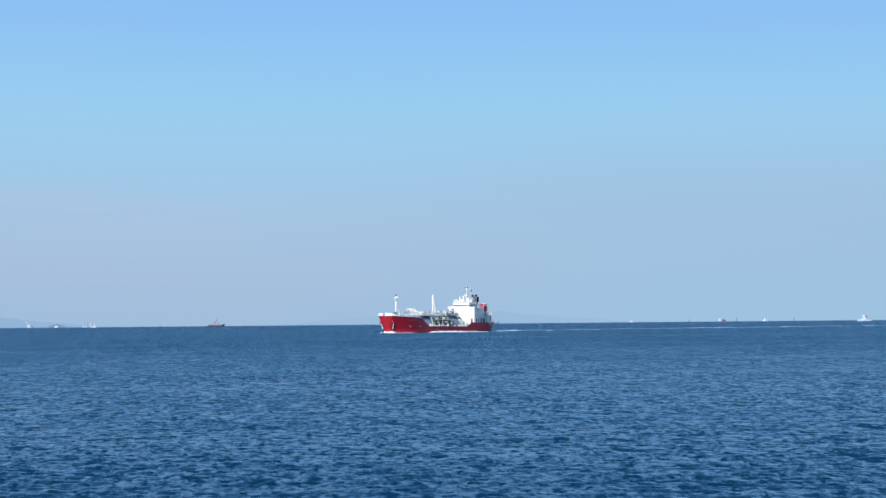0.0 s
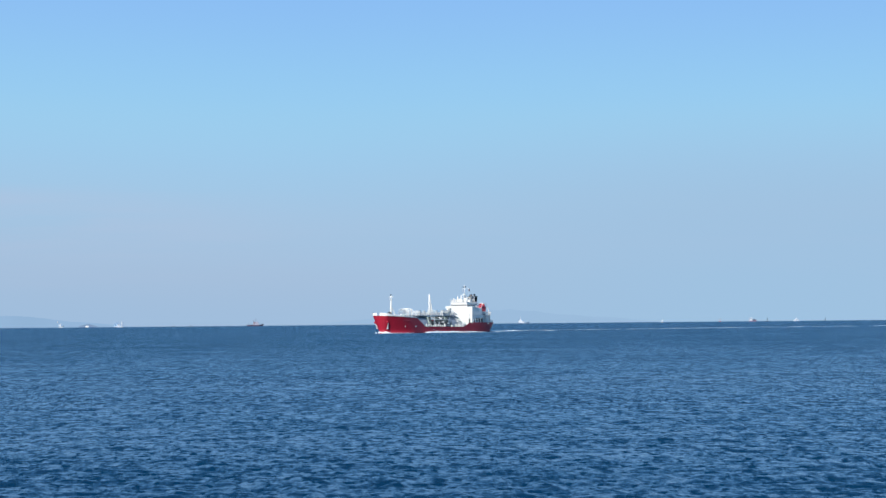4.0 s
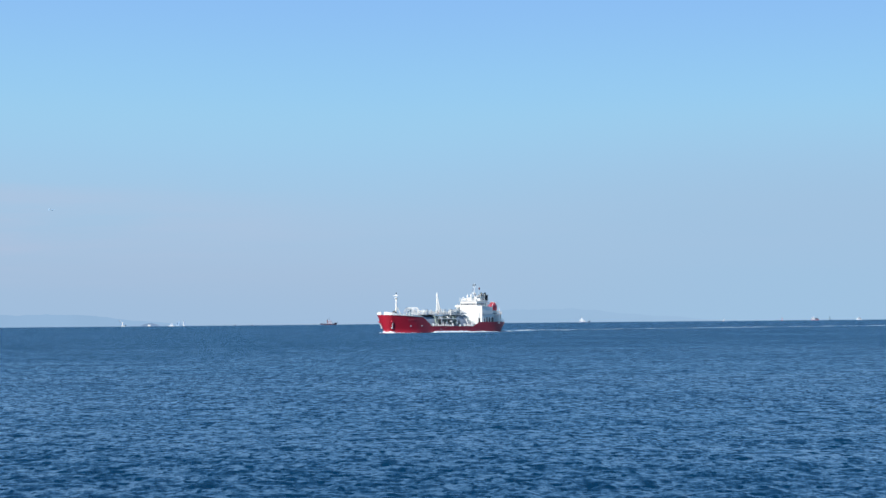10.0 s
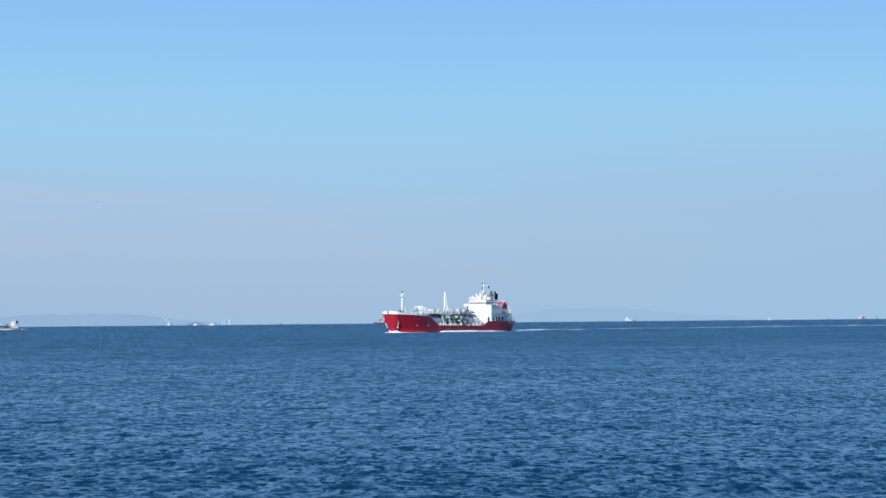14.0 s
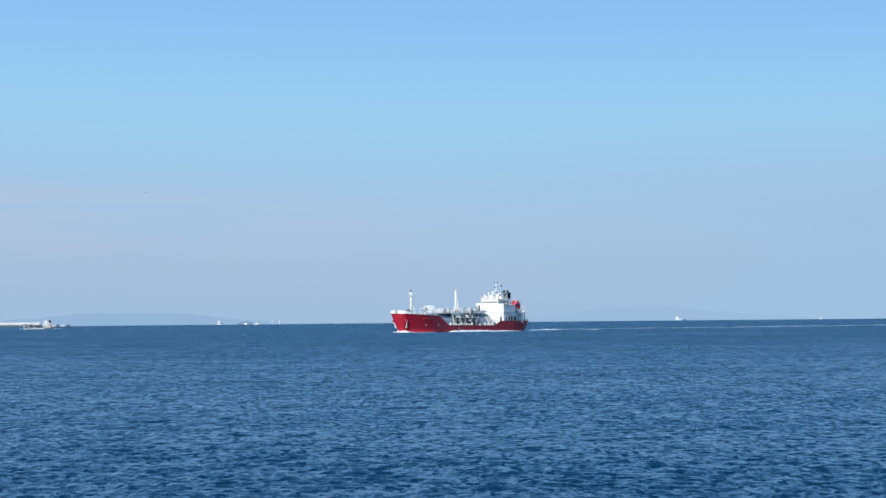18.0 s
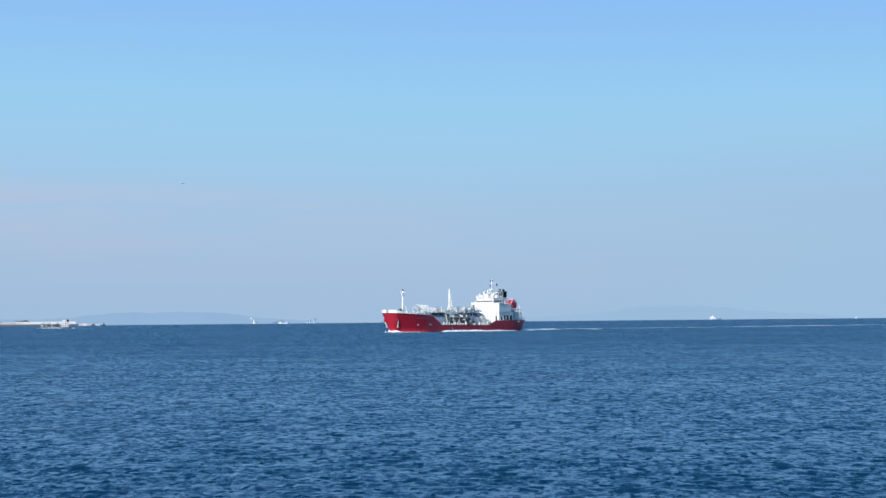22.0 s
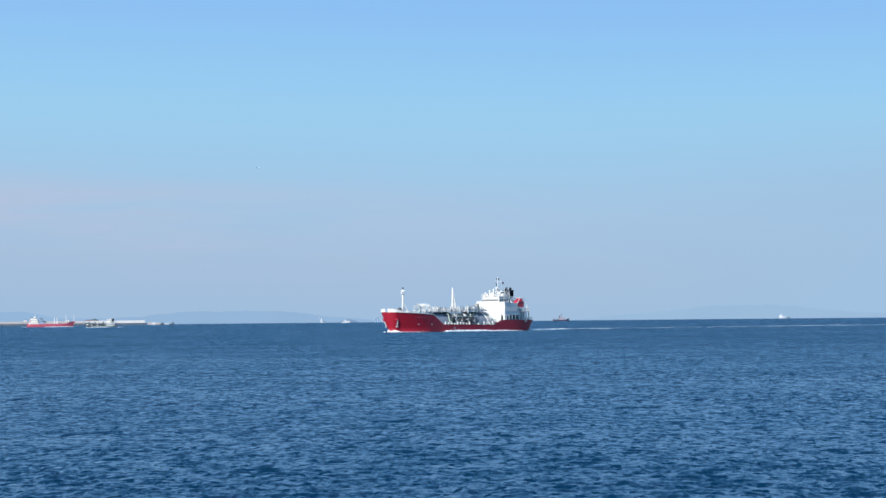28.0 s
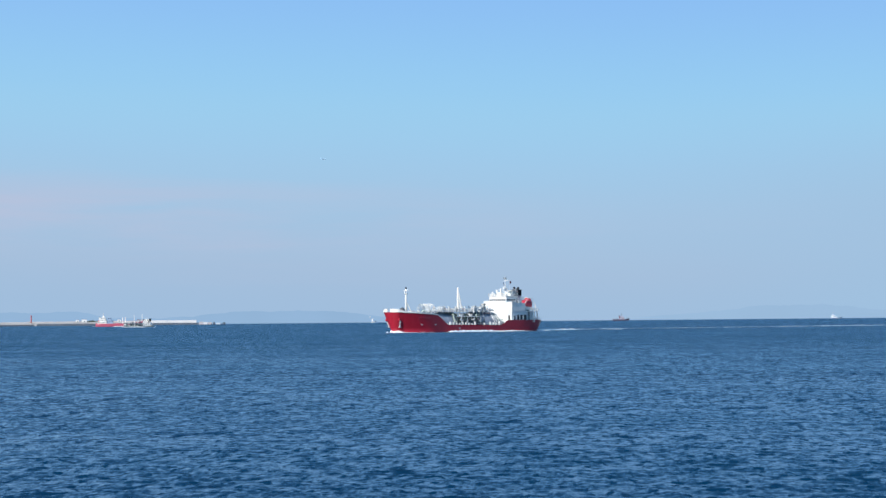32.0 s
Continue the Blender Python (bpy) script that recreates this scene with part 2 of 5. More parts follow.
def foam():
    m = bpy.data.materials.new("sea_foam")
    m.use_nodes = True
    n, l = m.node_tree.nodes, m.node_tree.links
    p = n["Principled BSDF"]
    p.inputs["Roughness"].default_value = 0.7
    tc = n.new("ShaderNodeTexCoord")
    t = n.new("ShaderNodeTexNoise")
    t.inputs["Scale"].default_value, t.inputs["Detail"].default_value = 0.9, 6
    l.new(tc.outputs["Object"], t.inputs["Vector"])
    r = n.new("ShaderNodeValToRGB")
    r.color_ramp.elements[0].position, r.color_ramp.elements[1].position = 0.3, 0.55
    r.color_ramp.elements[0].color, r.color_ramp.elements[1].color = (0.45, 0.56, 0.66, 1), (0.86, 0.88, 0.88, 1)
    l.new(t.outputs["Fac"], r.inputs[0])
    l.new(r.outputs[0], p.inputs["Base Color"])
    b = n.new("ShaderNodeBump")
    b.inputs["Distance"].default_value = 0.2
    l.new(t.outputs["Fac"], b.inputs["Height"])
    l.new(b.outputs[0], p.inputs["Normal"])
    return m


RED = paint("red_hull_paint", (0.395, 0.012, 0.031), 0.45, 0.16, 0.25, 0.25, (0.28, 0.05, 0.04))
MARK = paint("dull_pink_lettering_paint", (0.42, 0.045, 0.07), 0.5, 0.2, 0.4)
BOOT = paint("dark_red_bottom_paint", (0.20, 0.012, 0.016), 0.6, 0.2, 0.4)
WHITE = paint("white_ship_paint", (0.79, 0.765, 0.725), 0.45, 0.06, 0.5, 0.2, (0.5, 0.42, 0.33))
GREY = paint("grey_tank_paint", (0.27, 0.305, 0.36), 0.5, 0.16, 0.5, 0.35, (0.30, 0.30, 0.30))
PALE = paint("pale_grey_steel", (0.60, 0.62, 0.63), 0.45, 0.12, 0.8)
STEEL = paint("dark_grey_steel", (0.10, 0.11, 0.12), 0.5, 0.25, 1.0, metal=0.3)
GREEN = paint("green_deck_paint", (0.10, 0.20, 0.16), 0.7, 0.25, 0.7, 0.2)
DARKGREEN = paint("dark_green_machinery_paint", (0.045, 0.075, 0.065), 0.6, 0.25, 0.8)
BLACK = paint("black_paint", (0.014, 0.017, 0.022), 0.75, 0.2, 0.8)
GLASS = paint("dark_window_glass", (0.015, 0.02, 0.028), 0.08, 0.1, 0.5, bump=0.0)
BOATRED = paint("orange_red_lifeboat_paint", (0.56, 0.035, 0.065), 0.35, 0.08, 1.0)
PIPE = paint("pale_green_pipe_paint", (0.38, 0.46, 0.40), 0.5, 0.2, 1.2)
BEIGE = paint("weathered_cream_paint", (0.52, 0.49, 0.42), 0.5, 0.2, 0.8, 0.3, (0.3, 0.22, 0.14))
BLACK.node_tree.nodes["Principled BSDF"].inputs["Specular IOR Level"].default_value = 0.12
# freighter red, with the paling of distance haze mixed into the colour
FARRED = paint("hazed_red_hull_paint", (0.50, 0.095, 0.145), 0.5, 0.14, 0.3, 0.2)
FARDARK = paint("dark_hull_paint", (0.055, 0.055, 0.07), 0.5, 0.2, 0.3)
FARRUST = paint("brick_red_hull_paint", (0.16, 0.055, 0.062), 0.55, 0.2, 0.3)
FARGREEN = paint("grey_green_barge_paint", (0.22, 0.26, 0.26), 0.6, 0.25, 0.4, 0.3)
FARGREY = paint("slate_grey_paint", (0.26, 0.35, 0.48), 0.6, 0.15, 0.3)
CONCRETE = paint("weathered_concrete", (0.46, 0.44, 0.43), 0.85, 0.22, 0.08, 0.4, (0.22, 0.19, 0.16), bump=0.1)
ROSEWALL = paint("pinkish_weathered_concrete", (0.50, 0.455, 0.455), 0.85, 0.2, 0.08, 0.3, (0.30, 0.27, 0.26), bump=0.05)
CAP = paint("pale_new_concrete", (0.68, 0.66, 0.65), 0.8, 0.12, 0.08, bump=0.05)
# bluish dark, so the breakwater's foot blends with the water
ROCK = paint("dark_bluish_armour_stone", (0.075, 0.095, 0.12), 0.9, 0.35, 0.5, bump=0.3)
SCRUB = paint("dark_green_scrub", (0.05, 0.075, 0.035), 0.9, 0.4, 0.6, bump=0.3)
# beacon red, dulled by haze put into the paint itself
LAMPRED = paint("hazed_red_beacon_paint", (0.42, 0.10, 0.10), 0.5, 0.1, 0.5)
FARPOST = paint("dark_weathered_post_paint", (0.07, 0.10, 0.13), 0.6, 0.2, 0.5)
FARPINK = paint("mauve_hull_paint", (0.36, 0.25, 0.33), 0.55, 0.2, 0.3)
FARMUD = paint("brown_grey_hull_paint", (0.07, 0.055, 0.09), 0.6, 0.2, 0.3)
FARROSE = paint("pale_rose_grey_paint", (0.36, 0.35, 0.42), 0.6, 0.15, 0.3)
# the blue here is the haze before the towers, painted on
FARHAZE = paint("haze_tinted_tower_paint", (0.30, 0.43, 0.58), 0.7, 0.12, 0.3)
FARSLATE = paint("dark_slate_hull_paint", (0.17, 0.24, 0.34), 0.6, 0.15, 0.3)
# white of the far boats, tinted bluish in place of haze
FARWHITE = paint("hazed_white_paint", (0.68, 0.72, 0.78), 0.55, 0.1, 0.3)
FARPALE = paint("pale_grey_ship_paint", (0.5, 0.56, 0.62), 0.55, 0.15, 0.3)
# aircraft colour brought close to the sky's, as haze would do
FEATHER = paint("hazed_aircraft_paint", (0.40, 0.58, 0.74), 0.6, 0.2, 3.0)
FOAM = foam()
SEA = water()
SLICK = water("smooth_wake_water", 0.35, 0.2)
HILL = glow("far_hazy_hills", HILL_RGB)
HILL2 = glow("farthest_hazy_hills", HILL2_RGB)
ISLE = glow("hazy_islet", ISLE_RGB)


# ---- building blocks ----
def part(name, bm, material, parent=None, label="", smooth=False):
    """One mesh object from a bmesh, under a thing or a part."""
    bmesh.ops.recalc_face_normals(bm, faces=bm.faces)
    me = bpy.data.meshes.new(name)
    bm.to_mesh(me)
    bm.free()
    if smooth:
        me.shade_smooth()
    me.materials.append(material)
    ob = new(name, me)
    if parent is not None:
        ob.parent = parent
    if label:
        ob["label"] = label
    return ob


def thing(name, label, category, group="", kind=""):
    return tagged(new(name), label, category, group, kind)


def hexa(bm, corners):
    """A solid with eight corners: bottom four in turn, then top four."""
    v = [bm.verts.new(c) for c in corners]
    for f in ((3, 2, 1, 0), (4, 5, 6, 7), (0, 1, 5, 4), (1, 2, 6, 5), (2, 3, 7, 6), (3, 0, 4, 7)):
        bm.faces.new([v[k] for k in f])


def box(x0, x1, y0, y1, z0, z1, bevel=0.0, bm=None, taper=0.0):
    own = bm is None
    bm = bmesh.new() if own else bm
    t = taper
    hexa(bm, ((x0, y0, z0), (x1, y0, z0), (x1, y1, z0), (x0, y1, z0),
              (x0 + t, y0 + t, z1), (x1 - t, y0 + t, z1), (x1 - t, y1 - t, z1), (x0 + t, y1 - t, z1)))
    if bevel and own:
        bmesh.ops.bevel(bm, geom=bm.edges[:], offset=bevel, segments=2, affect="EDGES")
    return bm


def tube(points, r, seg=8, bm=None, r_end=None):
    """A round bar through the points, capped, perhaps tapered."""
    bm = bmesh.new() if bm is None else bm
    pts = [Vector(p) for p in points]
    rings = []
    for k, p in enumerate(pts):
        d = (pts[min(k + 1, len(pts) - 1)] - pts[max(k - 1, 0)]).normalized()
        u = d.cross(Vector((0, 0, 1)) if abs(d.z) < 0.9 else Vector((1, 0, 0))).normalized()
        w = d.cross(u)
        rr = r if r_end is None else r + (r_end - r) * k / (len(pts) - 1)
        rings.append([bm.verts.new(p + (u * math.cos(q) + w * math.sin(q)) * rr) for q in (2 * math.pi * i / seg for i in range(seg))])
    for a, b in zip(rings, rings[1:]):
        for i in range(seg):
            bm.faces.new((a[i], a[(i + 1) % seg], b[(i + 1) % seg], b[i]))
    bm.faces.new(rings[0][::-1])
    bm.faces.new(rings[-1])
    return bm


def lathe(profile, axis="x", seg=24, at=(0, 0, 0), bm=None):
    """A turned solid: (place along the axis, radius) pairs."""
    bm = bmesh.new() if bm is None else bm
    rings = []
    for s, r in profile:
        ring = []
        for i in range(seg):
            q = 2 * math.pi * i / seg
            c = (s, r * math.cos(q), r * math.sin(q)) if axis == "x" else ((r * math.cos(q), r * math.sin(q), s) if axis == "z" else (r * math.cos(q), s, r * math.sin(q)))
            ring.append(bm.verts.new(Vector(c) + Vector(at)))
        rings.append(ring)
    for a, b in zip(rings, rings[1:]):
        for i in range(seg):
            bm.faces.new((a[i], a[(i + 1) % seg], b[(i + 1) % seg], b[i]))
    bm.faces.new(rings[0][::-1])
    bm.faces.new(rings[-1])
    return bm


def slab(outline, z0, z1, bm=None):
    """A plate with the given outline in plan."""
    bm = bmesh.new() if bm is None else bm
    lo = [bm.verts.new((x, y, z0)) for x, y in outline]
    hi = [bm.verts.new((x, y, z1)) for x, y in outline]
    bm.faces.new(lo[::-1])
    bm.faces.new(hi)
    k = len(outline)
    for i in range(k):
        bm.faces.new((lo[i], lo[(i + 1) % k], hi[(i + 1) % k], hi[i]))
    return bm


def wall(outline, thick=0.12, z0=0.0, z1=1.0, bm=None):
    """An upright strip along an open line in plan; z0 and z1 may be functions of x."""
    bm = bmesh.new() if bm is None else bm
    f = lambda z, x: z(x) if callable(z) else z
    pts = [Vector((x, y)) for x, y in outline]
    prev = None
    for k, p in enumerate(pts):
        d = (pts[min(k + 1, len(pts) - 1)] - pts[max(k - 1, 0)]).normalized()
        nn = Vector((-d.y, d.x)) * thick / 2
        a, b = p + nn, p - nn
        ring = [bm.verts.new((a.x, a.y, f(z0, p.x))), bm.verts.new((b.x, b.y, f(z0, p.x))), bm.verts.new((b.x, b.y, f(z1, p.x))), bm.verts.new((a.x, a.y, f(z1, p.x)))]
        if prev:
            for i in range(4):
                bm.faces.new((prev[i], prev[(i + 1) % 4], ring[(i + 1) % 4], ring[i]))
        else:
            bm.faces.new(ring)
        prev = ring
    bm.faces.new(prev[::-1])
    return bm


# ---- the sea ----
def build_sea():
    """One sheet to the horizon: short steep wind waves near the shore, fading into fine chop far out."""
    rng = np.random.default_rng(7)
    near = np.geomspace(39, 420, 930)
    radii = np.concatenate(((1.5, 12, 24, 33), near, np.geomspace(440, 4900, 46)))
    half = radians(28)
    fine = np.linspace(-half, half, 850)
    coarse = np.linspace(half, 2 * math.pi - half, 44)[1:-1]
    ang = np.concatenate((fine, coarse))
    R, A = np.meshgrid(radii, ang, indexing="ij")
    X, Y = -R * np.sin(A), R * np.cos(A)
    step = np.maximum(np.gradient(radii), radii * (fine[1] - fine[0]))[:, None]
    Z = np.zeros_like(X)
    gust = 0.8 + 0.35 * np.sin(X * 0.031 + Y * 0.012 + 1) * np.sin(Y * 0.041 - X * 0.009) + 0.2 * np.sin(Y * 0.11 + X * 0.023 + 2)
    X, Y, gust = (q.astype(np.float32) for q in (X, Y, gust))
    for k in range(WAVES):
        length = 0.3 * (LONGEST / 0.3) ** ((k + rng.random()) / WAVES)
        turn = radians(WIND) + rng.normal(0, SPREAD)
        kx, ky = math.cos(turn) * 2 * math.pi / length, math.sin(turn) * 2 * math.pi / length
        amp = STEEP * length ** 0.75 / math.sqrt(WAVES)
        fade = np.clip((length / np.maximum(step, 0.04) - 2.2) / 2.0, 0, 1).astype(np.float32)
        if k % 2:
            a, b = rng.normal(0, 0.1, 2)
            group = 0.75 + 0.5 * np.sin(X * a + Y * b + rng.random() * 6)
        phase = kx * X + ky * Y + rng.random() * 6.28
        half_fade = np.clip((0.5 * length / np.maximum(step, 0.04) - 2.2) / 2.0, 0, 1).astype(np.float32)
        Z += amp * (group if k % 2 else 1) * (fade * np.sin(phase) + math.copysign(SKEW, ky) * half_fade * np.sin(2 * phase))
    # a few longer waves under them, short-crested and steep towards the shore
    for k in range(26):
        length = 2.2 * (SWELL_LONG / 2.2) ** ((k + rng.random()) / 26)
        turn = radians(WIND) + rng.normal(0, 0.75)
        kx, ky = math.cos(turn) * 2 * math.pi / length, math.sin(turn) * 2 * math.pi / length
        fade = np.clip((0.5 * length / np.maximum(step, 0.04) - 1.6) / 1.5, 0, 1).astype(np.float32)
        phase = kx * X + ky * Y + rng.random() * 6.28
        Z += SWELL * (length / 3.5) * fade * (np.sin(phase) + math.copysign(SKEW, ky) * np.sin(2 * phase))
    Z = Z + SHARP * Z * np.abs(Z)
    Z *= gust * (1 - np.clip((R - 180) / 230, 0, 1))
    Z[:, len(fine):] = 0
    n, m = R.shape
    verts = np.stack((X, Y, Z), -1).reshape(-1, 3)
    i, j = np.meshgrid(np.arange(n - 1), np.arange(m), indexing="ij")
    j2 = (j + 1) % m
    quads = np.stack((i * m + j, i * m + j2, (i + 1) * m + j2, (i + 1) * m + j), -1).reshape(-1, 4)
    hub = len(verts)
    verts = np.concatenate((verts, [(0, 0, 0)]))
    tris = np.stack((np.arange(m), np.full(m, hub), (np.arange(m) + 1) % m), -1)
    me = bpy.data.meshes.new("sea")
    me.vertices.add(len(verts))
    me.vertices.foreach_set("co", verts.ravel())
    loops = np.concatenate((quads.ravel(), tris.ravel()))
    me.loops.add(len(loops))
    me.loops.foreach_set("vertex_index", loops)
    starts = np.concatenate((np.arange(len(quads)) * 4, len(quads) * 4 + np.arange(len(tris)) * 3))
    me.polygons.add(len(starts))
    me.polygons.foreach_set("loop_start", starts)
    me.update(calc_edges=True)
    me.validate()
    me.shade_smooth()
    me.materials.append(SEA)
    return tagged(new("water", me), "deep blue choppy sea reaching the horizon", "sea", kind="structure")


sea = build_sea()


# ---- the tanker ----
BEAM = 5.85


def stem_x(z):
    return 31.7 + 1.9 * max(z, 0) / 6 + (0.9 if z < -0.3 else 0)


def stern_x(z):
    return -33.4 + (3.3 - z) * 0.55 if z < 3.3 else -33.4


def breadth(x, z):
    """Half breadth of the hull at a place and a height."""
    d0, d1 = stem_x(z) - x, x - stern_x(z)
    up = min(max(z / 6.0, 0), 1)
    nose, deep, le = 0.9 + 1.8 * up, 0.7 + 0.5 * up, 13.0 - 3.0 * up
    f = nose * math.sqrt(max(0, 1 - (1 - min(max(d0, 0) / deep, 1)) ** 2)) + (BEAM - nose) * (1 - max(0, 1 - max(d0, 0) / le) ** 1.8)
    run = 11.0
    w = 0.62 + 0.16 * up
    g = w + (1 - w) * (1 - max(0, 1 - d1 / run) ** 2.2)
    low = 1.0 if z > -1 else 0.9
    return f * g * low


def sheer(x):
    """Top edge of the red shell along the ship."""
    if x > 18.1:
        return 5.2 + 0.9 * (x - 18.1) / 15.7
    if x > 13.2:
        return 2.05 + (x - 13.2) / 4.9 * 3.15
    if x > -11.4:
        return 1.8 + 0.25 * (x + 11.4) / 24.6
    if x > -15.0:
        return 1.8 + (-11.4 - x) / 3.6 * 1.55
    return 3.35


def hull_line(z, x0, x1, n=24, inset=0.0, side=1):
    return [(x, side * max(breadth(x, z) - inset, 0)) for x in (x0 + (x1 - x0) * k / n for k in range(n + 1))]


def deck_outline(z, x0, x1, inset=0.12, n=18):
    port = hull_line(z, x0, x1, n, inset)
    return port + [(x, -y) for x, y in port[::-1]]


def build_hull(ship):
    bm = bmesh.new()
    tops = [33.62, 33.6, 33.54, 33.45, 33.25, 33.0, 32.75, 32.5, 32.2, 31.9, 31.2, 30.4, 29.4, 28.2, 26.6, 24.5, 22, 19.8, 18.1, 16.5, 15.2, 14, 13.2, 9, 4, -1, -6, -11.4, -12.6, -13.8, -15.0, -18, -22, -25, -28, -30.5, -32.0, -33.4]
    levels = (-2.6, -1.2, -0.35, 0.05, 0.25, 0.5, 0.75, 1.0)
    rows = []
    for xt in tops:
        zt = sheer(xt)
        s = (stem_x(zt) - xt) / (stem_x(zt) - stern_x(zt))
        s = min(max(s, 0), 1)
        ring = []
        for lv in levels:
            z = lv if lv <= 0.05 else 0.05 + (zt - 0.05) * (lv - 0.05) / 0.95
            x = stem_x(z) + s * (stern_x(z) - stem_x(z))
            ring.append((x, breadth(x, z), z))
        rows.append(ring)
    port = [[bm.verts.new(p) for p in ring] for ring in rows]
    star = [[bm.verts.new((x, -y, z)) for x, y, z in ring] for ring in rows]
    for side in (port, star):
        for a, b in zip(side, side[1:]):
            for k in range(len(levels) - 1):
                bm.faces.new((a[k], a[k + 1], b[k + 1], b[k]))
    for k in range(len(levels) - 1):
        bm.faces.new((port[-1][k], port[-1][k + 1], star[-1][k + 1], star[-1][k]))
        bm.faces.new((port[0][k], port[0][k + 1], star[0][k + 1], star[0][k]))
    for a, b, c, d in zip(port, port[1:], star[1:], star):
        bm.faces.new((a[0], b[0], c[0], d[0]))
    bmesh.ops.remove_doubles(bm, verts=bm.verts, dist=0.01)
    hull = part("hull", bm, RED, ship, "bright red painted steel hull", smooth=True)
    me = hull.data
    me.materials.append(BOOT)
    for p in me.polygons:
        p.material_index = 1 if p.center.z < -0.3 else 0
    # white bulwark round the bow, rubbing strake, foreship anchor
    for side in (1, -1):
        line = [(x, side * max(breadth(x, 6.1) + 0.03, 0)) for x in (33.61 - 4.0 * (k / 30) ** 2 for k in range(31))]
        part("bulwark", wall(line, 0.14, lambda x: sheer(x) - 0.02, lambda x: sheer(x) + 0.25 + 0.19 * (x - 29.6)), WHITE, hull, "white bow bulwark")
        part("bulwark_cap", wall(line, 0.26, lambda x: sheer(x) + 0.25 + 0.19 * (x - 29.6), lambda x: sheer(x) + 0.33 + 0.19 * (x - 29.6)), WHITE, hull)
        line = hull_line(5.9, 29.6, 18.1, 20, 0.02, side)
        part("waterway_bar", wall(line, 0.14, lambda x: sheer(x) - 0.02, lambda x: sheer(x) + 0.2), WHITE, hull, "white deck-edge bar")
        part("rubbing_strake", wall(hull_line(1.55, 11, -31.5, 40, -0.05, side), 0.16, 1.45, 1.62), RED, hull)
        y = breadth(31.7, 3.6)
        bm = lathe(((-0.4, 0.4), (-0.1, 0.55), (0.25, 0.5), (0.36, 0.3)), "y", 14, (31.7, side * (y + 0.02), 3.7))
        part("hawse_pipe", bm, RED, hull)
        low = breadth(31.1, 1.4) + 0.3
        bm = tube(((31.7, side * (y + 0.3), 3.5), (31.2, side * low, 1.6)), 0.16, 8)
        box(30.85, 31.55, side * low - 0.2, side * low + 0.2, 1.35, 1.75, bm=bm)
        part("anchor", bm, PALE, hull, "pale grey bow anchor")
        # name on the bow and draught marks, unreadable
        for k, (x, w) in enumerate(((25.8, 0.55), (25.0, 0.5), (24.2, 0.55), (23.4, 0.6), (22.4, 0.5), (21.6, 0.55))):
            yy = breadth(x, 4.4)
            part("bow_mark", box(x - w / 2, x + w / 2, side * yy - 0.05, side * yy + 0.05, 4.15, 4.45), MARK, hull, "dull pink lettering bar")
        for x in (24.5, 19.0, 8.0):
            yy = breadth(x, 2.2 if x > 12 else 1.0)
            part("fairlead_plate", box(x - 0.3, x + 0.3, side * yy - 0.06, side * yy + 0.06, 2.0 if x > 12 else 0.8, 2.35 if x > 12 else 1.1), PALE, hull)
    # decks
    part("forecastle_deck", slab(deck_outline(4.9, 33.0, 18.0), 4.75, 4.9), GREEN, ship)
    part("well_deck", slab(deck_outline(1.2, 18.0, -15.0), 0.95, 1.1), GREEN, ship)
    part("poop_deck", slab(deck_outline(2.6, -15.0, -32.8), 2.45, 2.6), GREEN, ship)
    part("forecastle_bulkhead", box(17.85, 18.05, -5.6, 5.6, 1.1, 4.9), GREY, ship)
    part("poop_bulkhead", box(-15.1, -14.9, -5.6, 5.6, 1.1, 2.6), WHITE, ship)
    return hull


def build_rail(parent, line, z, high=1.05, gap=1.5, r=0.045, material=WHITE):
    """Guard rail: stanchions and three bars along a line in plan."""
    pts = [Vector((x, y, z)) for x, y in line]
    for k in (0.4, 0.72, 1.0):
        part("rail_bar", tube([p + Vector((0, 0, high * k)) for p in pts], r, 5), material, parent)
    left = 0.0
    for a, b in zip(pts, pts[1:]):
        d = (b - a).length
        while left <= d:
            q = a.lerp(b, left / d if d else 0)
            part("stanchion", tube((q, q + Vector((0, 0, high))), r * 1.3, 5), material, parent)
            left += gap
        left -= d


